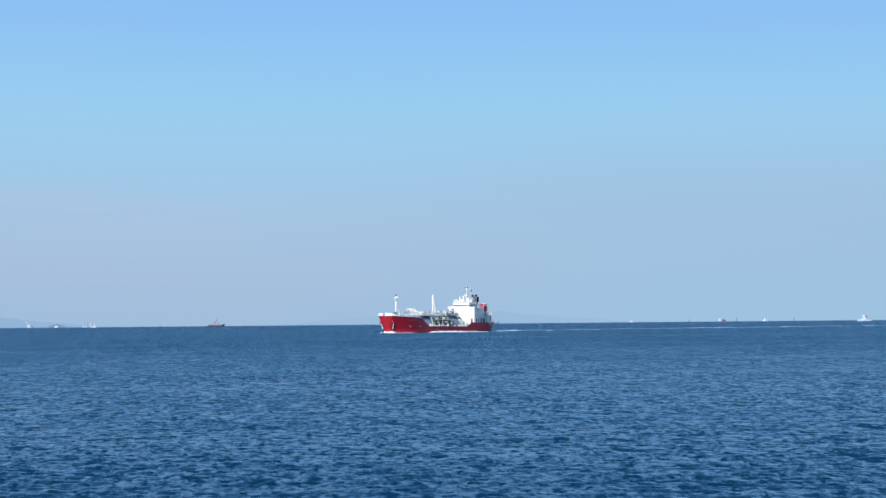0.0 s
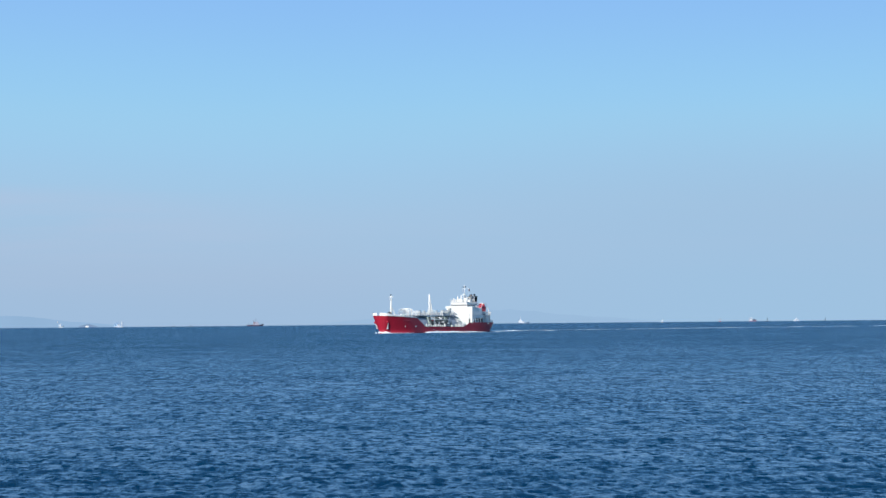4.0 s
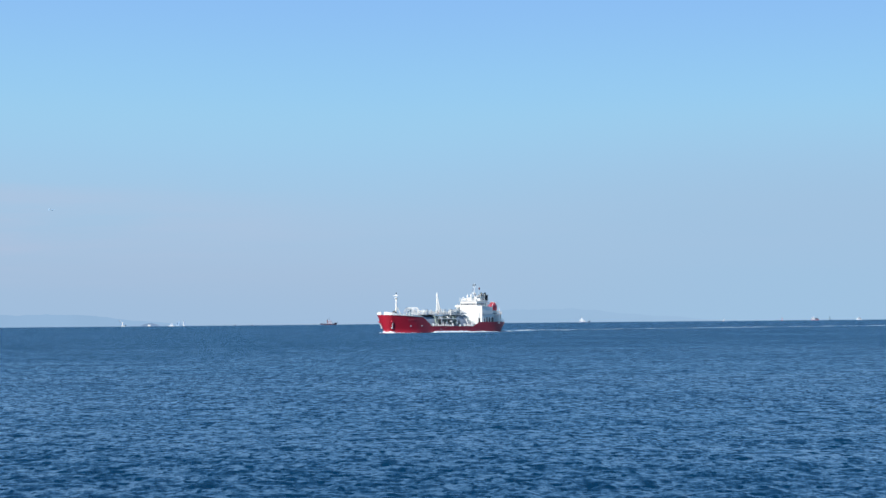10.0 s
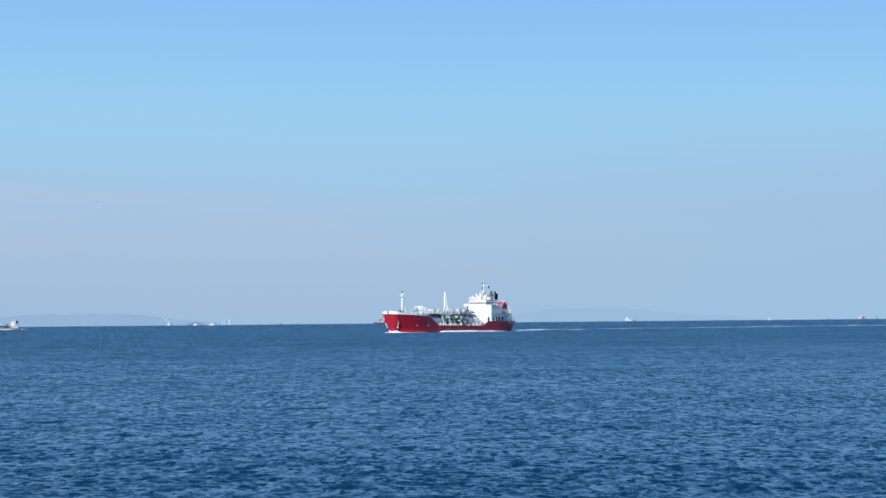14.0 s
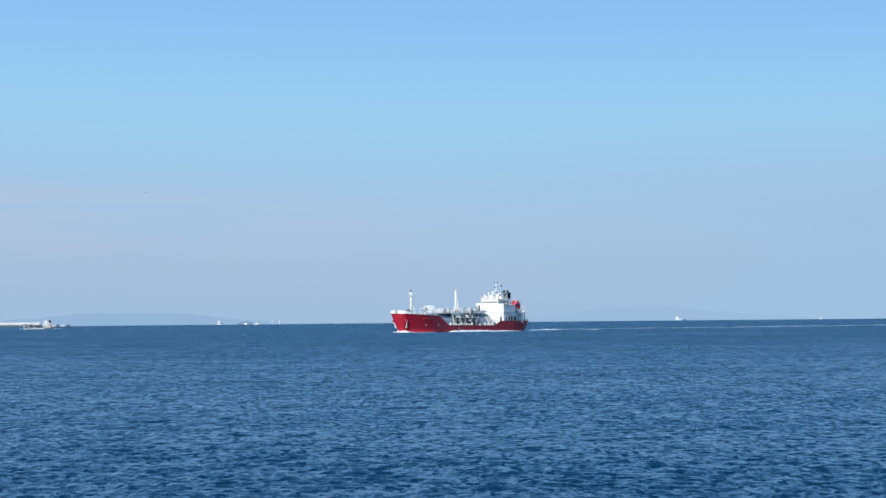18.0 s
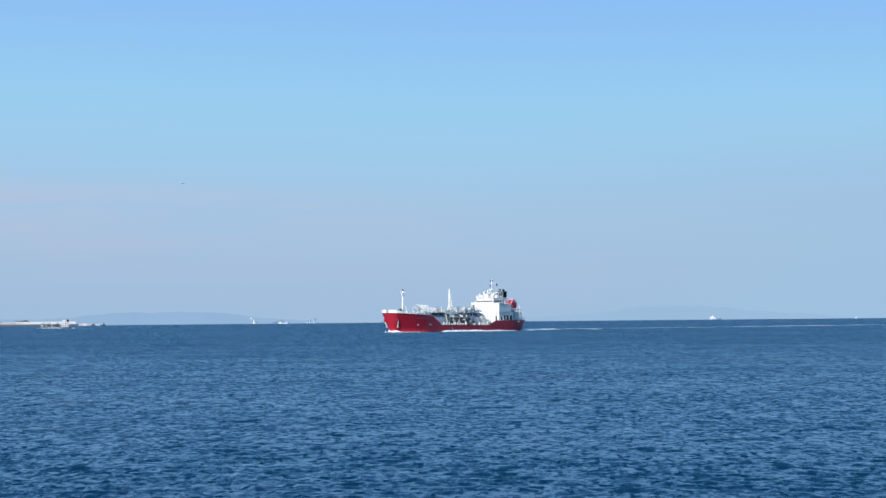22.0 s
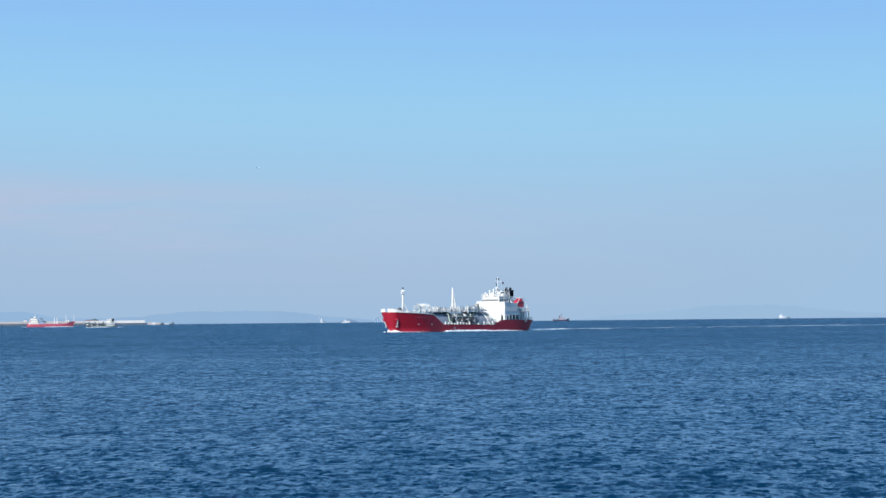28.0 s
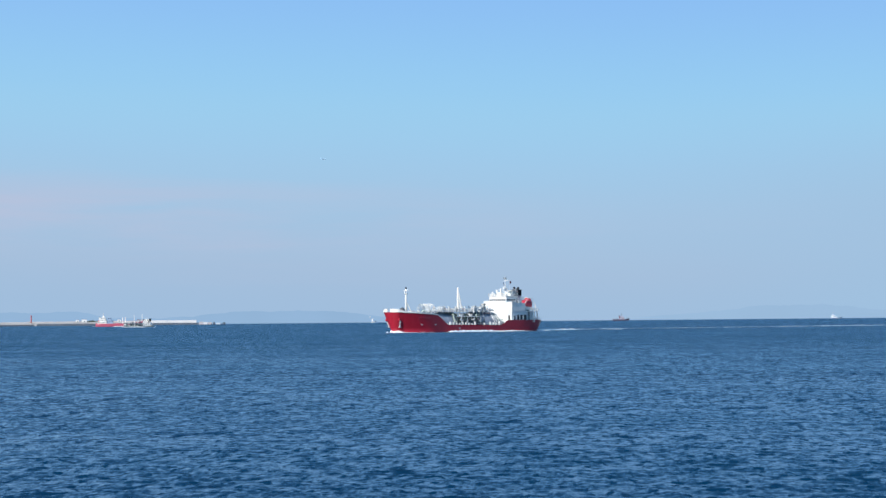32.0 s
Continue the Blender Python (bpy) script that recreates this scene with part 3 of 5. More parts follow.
def build_cargo(ship):
    # two long cargo tanks, half sunk in the well
    for x0, x1 in ((4.0, 17.7), (-14.6, -1.4)):
        prof = [(x0, 0.3), (x0 + 0.15, 2.0), (x0 + 0.45, 3.0), (x0 + 0.9, 3.65), (x0 + 1.5, 4.0), (x0 + 2.0, 4.05), (x1 - 2.0, 4.05), (x1 - 1.5, 4.0), (x1 - 0.9, 3.65), (x1 - 0.45, 3.0), (x1 - 0.15, 2.0), (x1, 0.3)]
        tank = part("cargo_tank", lathe(prof, "x", 40, (0, 0, 1.95)), GREY, ship, "grey cylindrical cargo tank", smooth=True)
        for k in range(3):
            x = x0 + 2.8 + (x1 - x0 - 5.6) * k / 2
            part("hoop", lathe(((x - 0.06, 4.0), (x - 0.06, 4.1), (x + 0.06, 4.1), (x + 0.06, 4.0)), "x", 40, (0, 0, 1.95)), GREY, tank)
        xm = (x0 + x1) / 2
        dome = part("tank_dome", lathe(((5.6, 1.3), (6.6, 1.3), (6.9, 1.1), (7.05, 0.3)), "z", 20, (xm, 0, 0)), PALE, tank, smooth=True)
        for k in range(6):
            q = k * math.pi / 3
            part("dome_valve", tube(((xm + 0.8 * math.cos(q), 0.8 * math.sin(q), 6.7), (xm + 0.8 * math.cos(q), 0.8 * math.sin(q), 7.7)), 0.12, 6), WHITE, dome)
    # walkway over the tanks on posts, with its pipes
    deck = part("walkway", box(-9.5, 15.2, -2.6, 3.3, 5.98, 6.12), PALE, ship, "pale grey raised walkway over the tanks")
    for k in range(10):
        x = -6.0 + 14 * k / 9
        part("walkway_post", tube(((x, 3.1, 2.6 if -1 < x < 3 else 4.6), (x, 3.1, 6.0)), 0.1, 6), WHITE, deck)
    for k in range(27):
        x = 14.6 - 24.0 * k / 26 + 0.25 * math.sin(k * 2.3)
        top = 6.95 + 0.22 * ((k * 7) % 4)
        post = part("pipe_support", box(x - 0.15, x + 0.15, 2.85, 3.1, 6.12, top, 0.03), WHITE, deck)
        if k % 4 == 1:
            part("support_head", box(x - 0.22, x + 0.22, 2.7, 3.2, top, top + 0.2), PALE, post)
    for side, y in ((1, 3.25), (-1, -2.55)):
        build_rail(deck, [(15.1, y), (-9.4, y)], 6.12, 1.0, 1.15, 0.035)
    for k, (y, z, r) in enumerate(((2.3, 6.5, 0.18), (1.7, 6.5, 0.14), (1.1, 6.62, 0.22), (-0.6, 6.5, 0.16), (-1.4, 6.5, 0.12))):
        part("cargo_pipe", tube(((16.5 - k, y, z), (-12 - k * 0.4, y, z)), r, 10), (PALE, PIPE, WHITE, PALE, PIPE)[k], deck, smooth=True)
    rng = random.Random(4)
    for k in range(34):
        x = 14.6 - 24.5 * k / 33 + rng.uniform(-0.2, 0.2)
        y, hgt = rng.uniform(-1.8, 2.9), rng.uniform(0.7, 1.9)
        v = part("valve", lathe(((6.1, 0.2), (6.1 + hgt * 0.5, 0.2), (6.1 + hgt * 0.55, 0.32), (6.1 + hgt * 0.7, 0.32), (6.1 + hgt * 0.75, 0.14), (6.1 + hgt, 0.14)), "z", 8, (x, y, 0)), rng.choice((WHITE, WHITE, PALE, PIPE)), deck)
        part("hand_wheel", lathe(((6.1 + hgt, 0.3), (6.16 + hgt, 0.3)), "z", 10, (x, y, 0)), rng.choice((PALE, STEEL, BOATRED)), v)
    # vent mast amidships
    mast = part("vent_mast", tube(((2.3, 0, 5.9), (2.3, 0, 10), (2.3, 0, 13.6)), 0.5, 12, r_end=0.26), WHITE, ship, "tall white tapered vent mast", smooth=True)
    part("vent_head", lathe(((13.5, 0.26), (13.75, 0.26), (13.95, 0.12)), "z", 10, (2.3, 0, 0)), PALE, mast)
    for s in (1, -1):
        part("mast_stay", tube(((2.3, 0, 9.4), (2.3 + 0.4 * s, 1.7 * s, 6.1)), 0.07, 6), WHITE, mast)
    part("raking_leg", tube(((2.2, 0.1, 12.6), (1.3, 0.7, 6.0)), 0.2, 8, r_end=0.28), WHITE, mast)
    part("leg_tie", tube(((2.3, 0, 9.0), (1.5, 0.6, 9.0)), 0.1, 6), WHITE, mast)
    for k in range(14):
        part("rung", box(2.62, 2.74, -0.25, 0.25, 6.4 + 0.45 * k, 6.45 + 0.45 * k), WHITE, mast)
    # loading manifold and the pipe jungle at the ship's side
    rack = part("manifold_frame", box(-4.6, 8.2, 4.3, 5.2, 2.3, 2.45), STEEL, ship, "dark steel manifold platform")
    for k in range(9):
        x = -4.3 + 12.2 * k / 8
        part("frame_post", tube(((x, 5.0, 1.1), (x, 5.0, 4.6)), 0.09, 6), PALE if k % 2 else STEEL, rack)
        z = 2.9 + 0.5 * ((k * 5) % 4) / 2
        pipe = part("manifold_pipe", tube(((x + 0.6, 2.0, 5.6), (x + 0.6, 3.6, 5.2), (x + 0.6, 4.2, z), (x + 0.6, 5.45, z)), 0.2, 8), (DARKGREEN, PIPE, STEEL, WHITE, DARKGREEN, STEEL, PALE, DARKGREEN, PIPE)[k], rack, smooth=True)
        part("flange", lathe(((5.4, 0.36), (5.52, 0.36)), "y", 12, (x + 0.6, 0, z)), PALE if k % 2 else STEEL, pipe)
        part("valve_wheel", lathe(((z + 0.55, 0.34), (z + 0.62, 0.34)), "z", 10, (x + 0.6, 4.7, 0)), (STEEL, BOATRED, PALE)[k % 3], pipe)
        if k in (0, 3, 4, 7):
            part("frame_brace", tube(((x, 5.0, 4.4), (x + (1.4 if k % 3 else -1.2), 4.4, 2.5)), 0.06, 5), STEEL, rack)
    part("frame_beam", tube(((-4.6, 5.0, 4.6), (8.2, 5.0, 4.6)), 0.1, 6), PALE, rack)
    for z, y, m in ((1.5, 4.9, STEEL), (1.8, 4.5, PIPE), (1.6, 4.2, PALE)):
        part("deck_pipe", tube(((14.5, y, z), (-13.5, y, z)), 0.14, 8), m, ship, smooth=True)
    crane = part("hose_crane", tube(((-1.4, 3.2, 5.8), (-1.4, 3.2, 7.4)), 0.3, 10), WHITE, ship, "white hose-handling crane")
    part("jib", tube(((-1.4, 3.2, 7.3), (-6.6, 3.4, 7.9)), 0.22, 8, r_end=0.12), WHITE, crane)
    part("jib_rest", tube(((-6.2, 3.3, 6.1), (-6.2, 3.3, 7.8)), 0.1, 6), WHITE, crane)
    # cream vent trunk and its pipes abaft the crane, lesser trunks along the walkway
    trunk = part("vent_trunk", box(-7.4, -6.5, 2.0, 2.9, 6.12, 8.3, 0.08), BEIGE, ship, "cream-painted vent trunk on the walkway")
    part("trunk_hood", box(-7.55, -6.35, 1.85, 3.05, 8.3, 8.65, 0.1), BEIGE, trunk)
    part("trunk_louvre", box(-7.25, -6.65, 2.9, 2.93, 6.9, 7.9), STEEL, trunk)
    for x, y, top in ((-5.9, 2.7, 7.9), (-8.0, 2.4, 7.5), (-8.4, 1.2, 8.1)):
        part("trunk_pipe", tube(((x, y, 6.1), (x, y, top), (x + 0.35, y, top + 0.15)), 0.13, 8), PALE, trunk)
    for x, y, w, top in ((-2.6, 2.4, 0.35, 7.6), (-3.7, 1.6, 0.45, 7.9), (5.6, 2.2, 0.3, 7.3), (11.2, 2.0, 0.4, 7.4)):
        small = part("gear_locker", box(x - w, x + w, y - w, y + w, 6.12, top, 0.05), BEIGE, ship, "small cream deck locker")
        part("locker_lid", box(x - w - 0.06, x + w + 0.06, y - w - 0.06, y + w + 0.06, top, top + 0.08), PALE, small)
    # pipes and valves at the after end of the after tank
    for k in range(6):
        x = -9.8 - 0.75 * k
        z = 1.95 + 4.05 * math.cos(0.55) - (0.1 if k < 4 else 0.5 * (k - 3))
        pipe = part("tank_branch", tube(((x, 4.9, 1.1), (x, 4.9, 2.6 + 0.4 * (k % 3)), (x, 3.4, z - 0.7), (x, 2.0, z + 0.4)), 0.11, 6), (WHITE, PALE, PIPE)[k % 3], ship)
        part("branch_valve", lathe(((2.3, 0.22), (2.7, 0.22)), "z", 8, (x, 4.9, 0)), (PALE, STEEL)[k % 2], pipe)
    # open rail with closely set white stays along the well
    for side in (1, -1):
        for k in range(18):
            x = 13.4 - 24.4 * k / 17
            if k in (10, 11, 13):
                continue
            w, top = 0.19 + 0.05 * ((k * 5) % 3), 2.5 + 0.16 * ((k * 7) % 4)
            y = side * (breadth(x, 1.9) - 0.05)
            part("bulwark_stay", box(x - w, x + w, min(y, y - 0.45 * side), max(y, y - 0.45 * side), 1.1, top, 0.04), WHITE, ship)
        part("well_rail", tube([(x, y, 2.3) for x, y in hull_line(1.9, 13.2, -11.6, 12, 0.3, side)], 0.06, 6), PALE, ship)
    # added sheet; its dark colour stands for the shaded cavity among the pipes
    bank = part("pipe_bank", box(-1.4, 7.4, 4.15, 4.3, 1.3, 4.7), DARKGREEN, ship, "dark green backing added for the dark cavity behind the manifold")
    for k in range(12):
        x = -2.4 + 0.9 * k
        part("riser", tube(((x, 4.5, 1.1), (x, 4.5, 3.6 + 0.5 * (k % 3)), (x + 0.9 * math.sin(k * 4.1), 4.1, 5.3)), 0.12 + 0.06 * (k % 2), 6), (STEEL, DARKGREEN, PALE, DARKGREEN, STEEL)[(k * 3) % 5], bank)


def build_foredeck(ship):
    mast = part("foremast", tube(((26.0, 0, 4.8), (26.0, 0, 9.0), (26.0, 0, 13.2)), 0.46, 12, r_end=0.24), WHITE, ship, "white foremast with lamp platform", smooth=True)
    part("lamp_platform", lathe(((11.6, 0.3), (11.75, 0.75), (11.85, 0.75)), "z", 12, (26.0, 0, 0)), WHITE, mast)
    part("lamp", lathe(((11.9, 0.22), (12.5, 0.22), (12.6, 0.1)), "z", 10, (26.45, 0, 0)), PALE, mast)
    part("crosstree", tube(((26.0, -1.1, 12.8), (26.0, 1.1, 12.8)), 0.09, 6), WHITE, mast)
    part("mast_light", lathe(((13.2, 0.2), (13.7, 0.2), (13.85, 0.08)), "z", 10, (26.0, 0, 0)), BLACK, mast)
    for s in (1, -1):
        part("mast_leg", tube(((26.0, 0, 9.6), (24.3, 1.3 * s, 4.9)), 0.13, 8), WHITE, mast)
    for k in range(10):
        part("rung", box(26.3, 26.4, -0.25, 0.25, 5.4 + 0.6 * k, 5.46 + 0.6 * k), WHITE, mast)
    # windlasses, bollards, lockers, vents
    for s in (1, -1):
        w = part("windlass", lathe(((-0.9, 0.3), (-0.8, 0.75), (-0.6, 0.75), (-0.55, 0.45), (0.55, 0.45), (0.6, 0.75), (0.8, 0.75), (0.9, 0.3)), "y", 16, (29.2, 1.7 * s, 5.9)), PALE, ship, "pale grey anchor windlass")
        part("windlass_bed", box(28.4, 30.0, 1.7 * s - 1.0, 1.7 * s + 1.0, 4.9, 5.5), STEEL, w)
        for x in (29.6, 27.4, 25.0, 22.6):
            y = s * (breadth(x, 5) - 0.9)
            b = part("bollard", tube(((x, y, 4.9), (x, y, 5.8)), 0.2, 10), BLACK, ship)
            part("bollard_post", tube(((x - 0.8, y, 4.9), (x - 0.8, y, 5.8)), 0.2, 10), BLACK, b)
        v = part("mushroom_vent", tube(((23.4, 2.6 * s, 4.9), (23.4, 2.6 * s, 6.4)), 0.22, 10), WHITE, ship)
        part("vent_cap", lathe(((6.3, 0.45), (6.55, 0.4), (6.7, 0.1)), "z", 14, (23.4, 2.6 * s, 0)), WHITE, v)
        build_rail(ship, hull_line(4.9, 30.5, 18.3, 18, 0.25, s), 5.3, 1.0, 1.3, 0.045)
    bm = lathe(((4.9, 0.8), (6.8, 0.8), (7.3, 0.55), (7.5, 0.1)), "z", 20, (30.2, 2.4, 0))
    part("hawser_reel", bm, STEEL, ship, "dark covered hawser reel", smooth=True)
    part("deck_locker", box(20.4, 22.0, -3.6, -1.4, 4.9, 6.5, 0.06), WHITE, ship)
    part("deck_locker", box(21.4, 22.6, 1.9, 3.5, 4.9, 6.1, 0.06), PALE, ship)
    # arched hoop shelter on the after end of the forecastle
    house = part("vaulted_shelter", box(14.9, 19.2, -2.0, 2.0, 4.9, 5.3, 0.05), WHITE, ship, "white vaulted shelter of bent hoops")
    n = 14
    for x in (14.9, 15.5, 16.1, 16.7, 17.3, 17.9, 18.5, 19.1):
        pts = [(x, 1.95 * math.cos(q), 6.3 + 2.3 * math.sin(q) ** 0.8) for q in (math.pi * k / n for k in range(n + 1))]
        part("hoop", tube([(x, 1.95, 5.2)] + pts + [(x, -1.95, 5.2)], 0.075, 6), WHITE, house)
    for q in (0.35, 0.75, 1.2, math.pi / 2, 1.95, 2.4, 2.8):
        y, z = 1.95 * math.cos(q), 6.3 + 2.3 * math.sin(q) ** 0.8
        part("purlin", tube(((14.9, y, z), (19.2, y, z)), 0.055, 6), WHITE, house)
    bm = slab([(1.7 * math.cos(math.pi * k / n), 0.8 + 2.1 * math.sin(math.pi * k / n) ** 0.8) for k in range(n + 1)], 16.97, 17.03)
    bm.transform(Matrix(((0, 0, 1, 0), (1, 0, 0, 0), (0, 1, 0, 5.3), (0, 0, 0, 1))))
    part("end_screen", bm, PALE, house)
    for k in range(4):
        part("compressor", lathe(((-0.5, 0.3), (-0.4, 0.6), (0.4, 0.6), (0.5, 0.3)), "y", 14, (15.5 + 1.05 * k, 0.3, 6.0)), (PALE, PIPE)[k % 2], house)


def windows(parent, cells, axis, at, z0, z1, normal, frame_mat=WHITE):
    """Panes set in raised frames on a wall across (x) or along (y) the ship."""
    for a, b in cells:
        o = 0.04 * normal
        if axis == "x":
            w = part("window", box(min(at, at + o), max(at, at + o), a - 0.07, b + 0.07, z0 - 0.07, z1 + 0.07), frame_mat, parent)
            part("pane", box(min(at + o, at + o * 1.6), max(at + o, at + o * 1.6), a, b, z0, z1), GLASS, w)
        else:
            w = part("window", box(a - 0.07, b + 0.07, min(at, at + o), max(at, at + o), z0 - 0.07, z1 + 0.07), frame_mat, parent)
            part("pane", box(a, b, min(at + o, at + o * 1.6), max(at + o, at + o * 1.6), z0, z1), GLASS, w)


def build_house(ship):
    # deckhouse tiers
    low = part("lower_deckhouse", box(-24.4, -16.9, -5.7, 5.7, 2.6, 6.2, 0.05), WHITE, ship, "white lower deckhouse")
    mid = part("upper_deckhouse", box(-23.4, -16.8, -5.85, 5.85, 6.21, 8.8, 0.05), WHITE, ship, "white upper deckhouse")
    part("boat_deck", slab([(-16.85, -5.87), (-16.85, 5.87), (-28.4, 5.77), (-31.0, 4.6), (-31.0, -4.6), (-28.4, -5.77)], 6.02, 6.2), WHITE, ship, "white boat deck edge")
    part("after_deckhouse", box(-30.0, -24.4, -3.4, 3.4, 2.6, 6.0, 0.05), WHITE, ship)
    wh = part("wheelhouse", box(-21.6, -16.68, -3.9, 3.6, 8.92, 10.9, 0.06, taper=0.04), WHITE, ship, "white wheelhouse with a row of dark windows")
    part("bridge_wing_deck", slab([(-16.72, -6.3), (-16.72, 5.95), (-19.6, 5.95), (-22.6, 5.2), (-22.6, -5.2), (-19.6, -6.3)], 8.8, 8.92), WHITE, ship)
    for s in (1, -1):
        part("wing_bulwark", wall([(-16.76, 3.4 * s), (-16.78, (6.12 + 0.13 * -s) * s), (-18.4, (6.12 + 0.13 * -s) * s)], 0.08, 8.9, 9.2 if s > 0 else 9.5), WHITE, ship)
    part("wheelhouse_roof", slab([(-16.5, -4.1), (-16.5, 3.8), (-21.8, 3.8), (-21.8, -4.1)], 10.9, 11.02), WHITE, wh)
    windows(wh, [(-3.6 + 0.87 * k, -3.6 + 0.87 * k + 0.62) for k in range(8)], "x", -16.71, 9.55, 10.1, 1)
    for s in (1, -1):
        windows(wh, [(-21.0 + 1.15 * k, -21.0 + 1.15 * k + 0.8) for k in range(4)], "y", 3.58 if s > 0 else -3.88, 9.55, 10.1, s)
        windows(low, [(-24.0, -22.6), (-22.1, -20.9), (-20.4, -19.4)], "y", 5.7 * s, 3.4, 5.0, s)
        windows(low, [(-18.6, -17.9)], "y", 5.7 * s, 2.8, 4.7, s)
        # gallery posts under the boat deck
        for x in (-25.0, -26.2, -27.4, -28.2):
            part("gallery_post", box(x - 0.16, x + 0.16, 5.4 * s - 0.12, 5.4 * s + 0.12, 2.6, 6.02), WHITE, ship)
        # dark steel colour stands in for the shade inside the gallery
        part("gallery_screen", box(-28.2, -24.6, 3.3 * s, 3.42 * s, 2.62, 6.0), STEEL, ship)
        build_rail(ship, [(-24.2, 5.6 * s), (-28.3, 5.6 * s), (-31.1, 4.5 * s)], 6.2, 1.05, 1.2, 0.05)
        build_rail(ship, hull_line(3.3, -29.0, -32.7, 5, 0.15, s), 3.3, 0.9, 1.2, 0.05)
        raft = part("life_raft", lathe(((-0.75, 0.2), (-0.7, 0.42), (0.7, 0.42), (0.75, 0.2)), "x", 14, (-25.6, 4.8 * s, 6.9)), WHITE, ship, "white life-raft canister")
        part("raft_cradle", box(-26.2, -25.0, 4.8 * s - 0.35, 4.8 * s + 0.35, 6.2, 6.6), STEEL, raft)
    build_rail(ship, [(-31.15, -4.4), (-31.15, 4.4)], 6.2, 1.05, 1.1, 0.05)
    windows(low, [(-3.9, -3.3), (4.3, 4.95)], "x", -16.9, 3.0, 4.8, 1)
    ladder = part("front_stair", tube(((-15.7, 3.9, 2.6), (-16.9, 4.9, 6.2)), 0.1, 6), WHITE, ship)
    part("stair_rail", tube(((-15.6, 3.9, 3.5), (-16.8, 4.9, 7.1)), 0.06, 6), WHITE, ladder)
    # monkey island: boxes, search lights, aerials
    build_rail(ship, [(-16.6, -4.0), (-16.6, 3.7), (-21.7, 3.7)], 11.02, 0.9, 1.3, 0.035)
    build_rail(ship, [(-16.6, -4.0), (-21.7, -4.0)], 11.02, 0.9, 1.3, 0.035)
    for s in (1, -1):
        build_rail(ship, [(-18.5, (6.12 + 0.13 * -s) * s), (-19.6, 5.95 * s), (-22.5, 5.15 * s)], 8.92, 0.95, 1.0, 0.045)
    for x, y, w, hgt in ((-17.4, -3.6, 0.3, 0.7), (-17.8, -2.2, 0.35, 0.9), (-17.6, 2.6, 0.4, 0.8), (-19.8, 2.6, 0.6, 1.0), (-20.6, -2.6, 0.7, 1.3), (-18.9, -0.2, 0.6, 1.2), (-20.4, 0.8, 0.7, 1.5)):
        part("roof_box", box(x - w, x + w, y - w, y + w, 11.02, 11.02 + hgt, 0.08), WHITE, ship)
    for x, y, hgt in ((-17.6, -1.2, 2.1), (-17.9, 0.2, 2.5), (-17.6, -3.0, 1.4)):
        d = part("satellite_dome", tube(((x, y, 11.02), (x, y, 11.02 + hgt * 0.6)), 0.22, 8), WHITE, ship)
        part("dome", lathe(((hgt * 0.5, 0.2), (hgt * 0.6, 0.3), (hgt * 0.9, 0.3), (hgt, 0.18), (hgt + 0.08, 0.03)), "z", 14, (x, y, 11.02)), WHITE, d, smooth=True)
    for x, y, hgt in ((-21.4, 3.6, 2.4), (-21.5, -4.0, 2.6), (-16.4, 3.6, 1.6)):
        part("whip_aerial", tube(((x, y, 11.0), (x, y, 11.0 + hgt)), 0.05, 5), PALE, ship)
    # casing between the wheelhouse and the funnel, with an open platform round its top
    casing = part("engine_casing", box(-25.4, -22.4, -2.2, 2.2, 6.2, 10.6, 0.08), WHITE, ship, "white engine casing before the funnel")
    part("casing_top", box(-24.1, -22.6, -1.3, 1.3, 10.6, 12.7, 0.08), WHITE, casing)
    part("casing_platform", box(-24.1, -21.2, -2.1, 2.1, 12.75, 12.9), WHITE, casing)
    for x in (-21.4, -22.6, -23.9):
        for y in (-1.95, 1.95):
            part("platform_leg", tube(((x, y, 10.6 if x < -22.4 else 11.0), (x, y, 12.8)), 0.09, 6), WHITE, casing)
    part("platform_brace", tube(((-21.4, 1.95, 11.2), (-23.9, 1.95, 12.6)), 0.07, 6), PALE, casing)
    part("casing_grille", box(-24.9, -23.2, 2.2, 2.24, 8.8, 10.2), STEEL, casing)
    part("casing_grille", box(-23.9, -22.9, 1.3, 1.34, 11.0, 12.2), STEEL, casing)
    build_rail(casing, [(-21.3, 2.0), (-24.0, 2.0)], 12.9, 0.7, 1.0, 0.03)
    # radar mast
    m = part("radar_mast", tube(((-20.3, 0, 11.0), (-20.3, 0, 14.4), (-20.2, 0, 17.4)), 0.22, 10, r_end=0.08), PALE, ship, "white radar mast with yards and scanners", smooth=True)
    for s in (1, -1):
        part("mast_leg", tube(((-20.3, 0, 14.2), (-21.5, 1.2 * s, 11.05)), 0.13, 8), WHITE, m)
    part("radar_platform", box(-20.6, -19.4, -0.6, 0.6, 13.4, 13.52), WHITE, m)
    part("radar_scanner", box(-19.75, -19.55, -0.8, 0.8, 13.9, 14.05, 0.04), WHITE, m)
    part("radar_motor", lathe(((13.5, 0.3), (13.95, 0.25)), "z", 12, (-19.65, 0, 0)), PALE, m)
    part("yard", tube(((-20.25, -0.9, 16.1), (-20.25, 1.9, 16.1)), 0.035, 6), WHITE, m)
    part("upper_yard", tube(((-20.2, -0.5, 16.5), (-20.2, 0.5, 16.5)), 0.05, 6), PALE, m)
    for y in (-0.45, 0.45):
        part("signal_lamp", lathe(((16.5, 0.14), (17.0, 0.14), (17.1, 0.06)), "z", 8, (-20.2, y, 0)), BLACK, m)
    part("pennant", box(-21.1, -20.5, 1.75, 1.81, 15.1, 15.9), BOOT, m, "small dark signal flag")
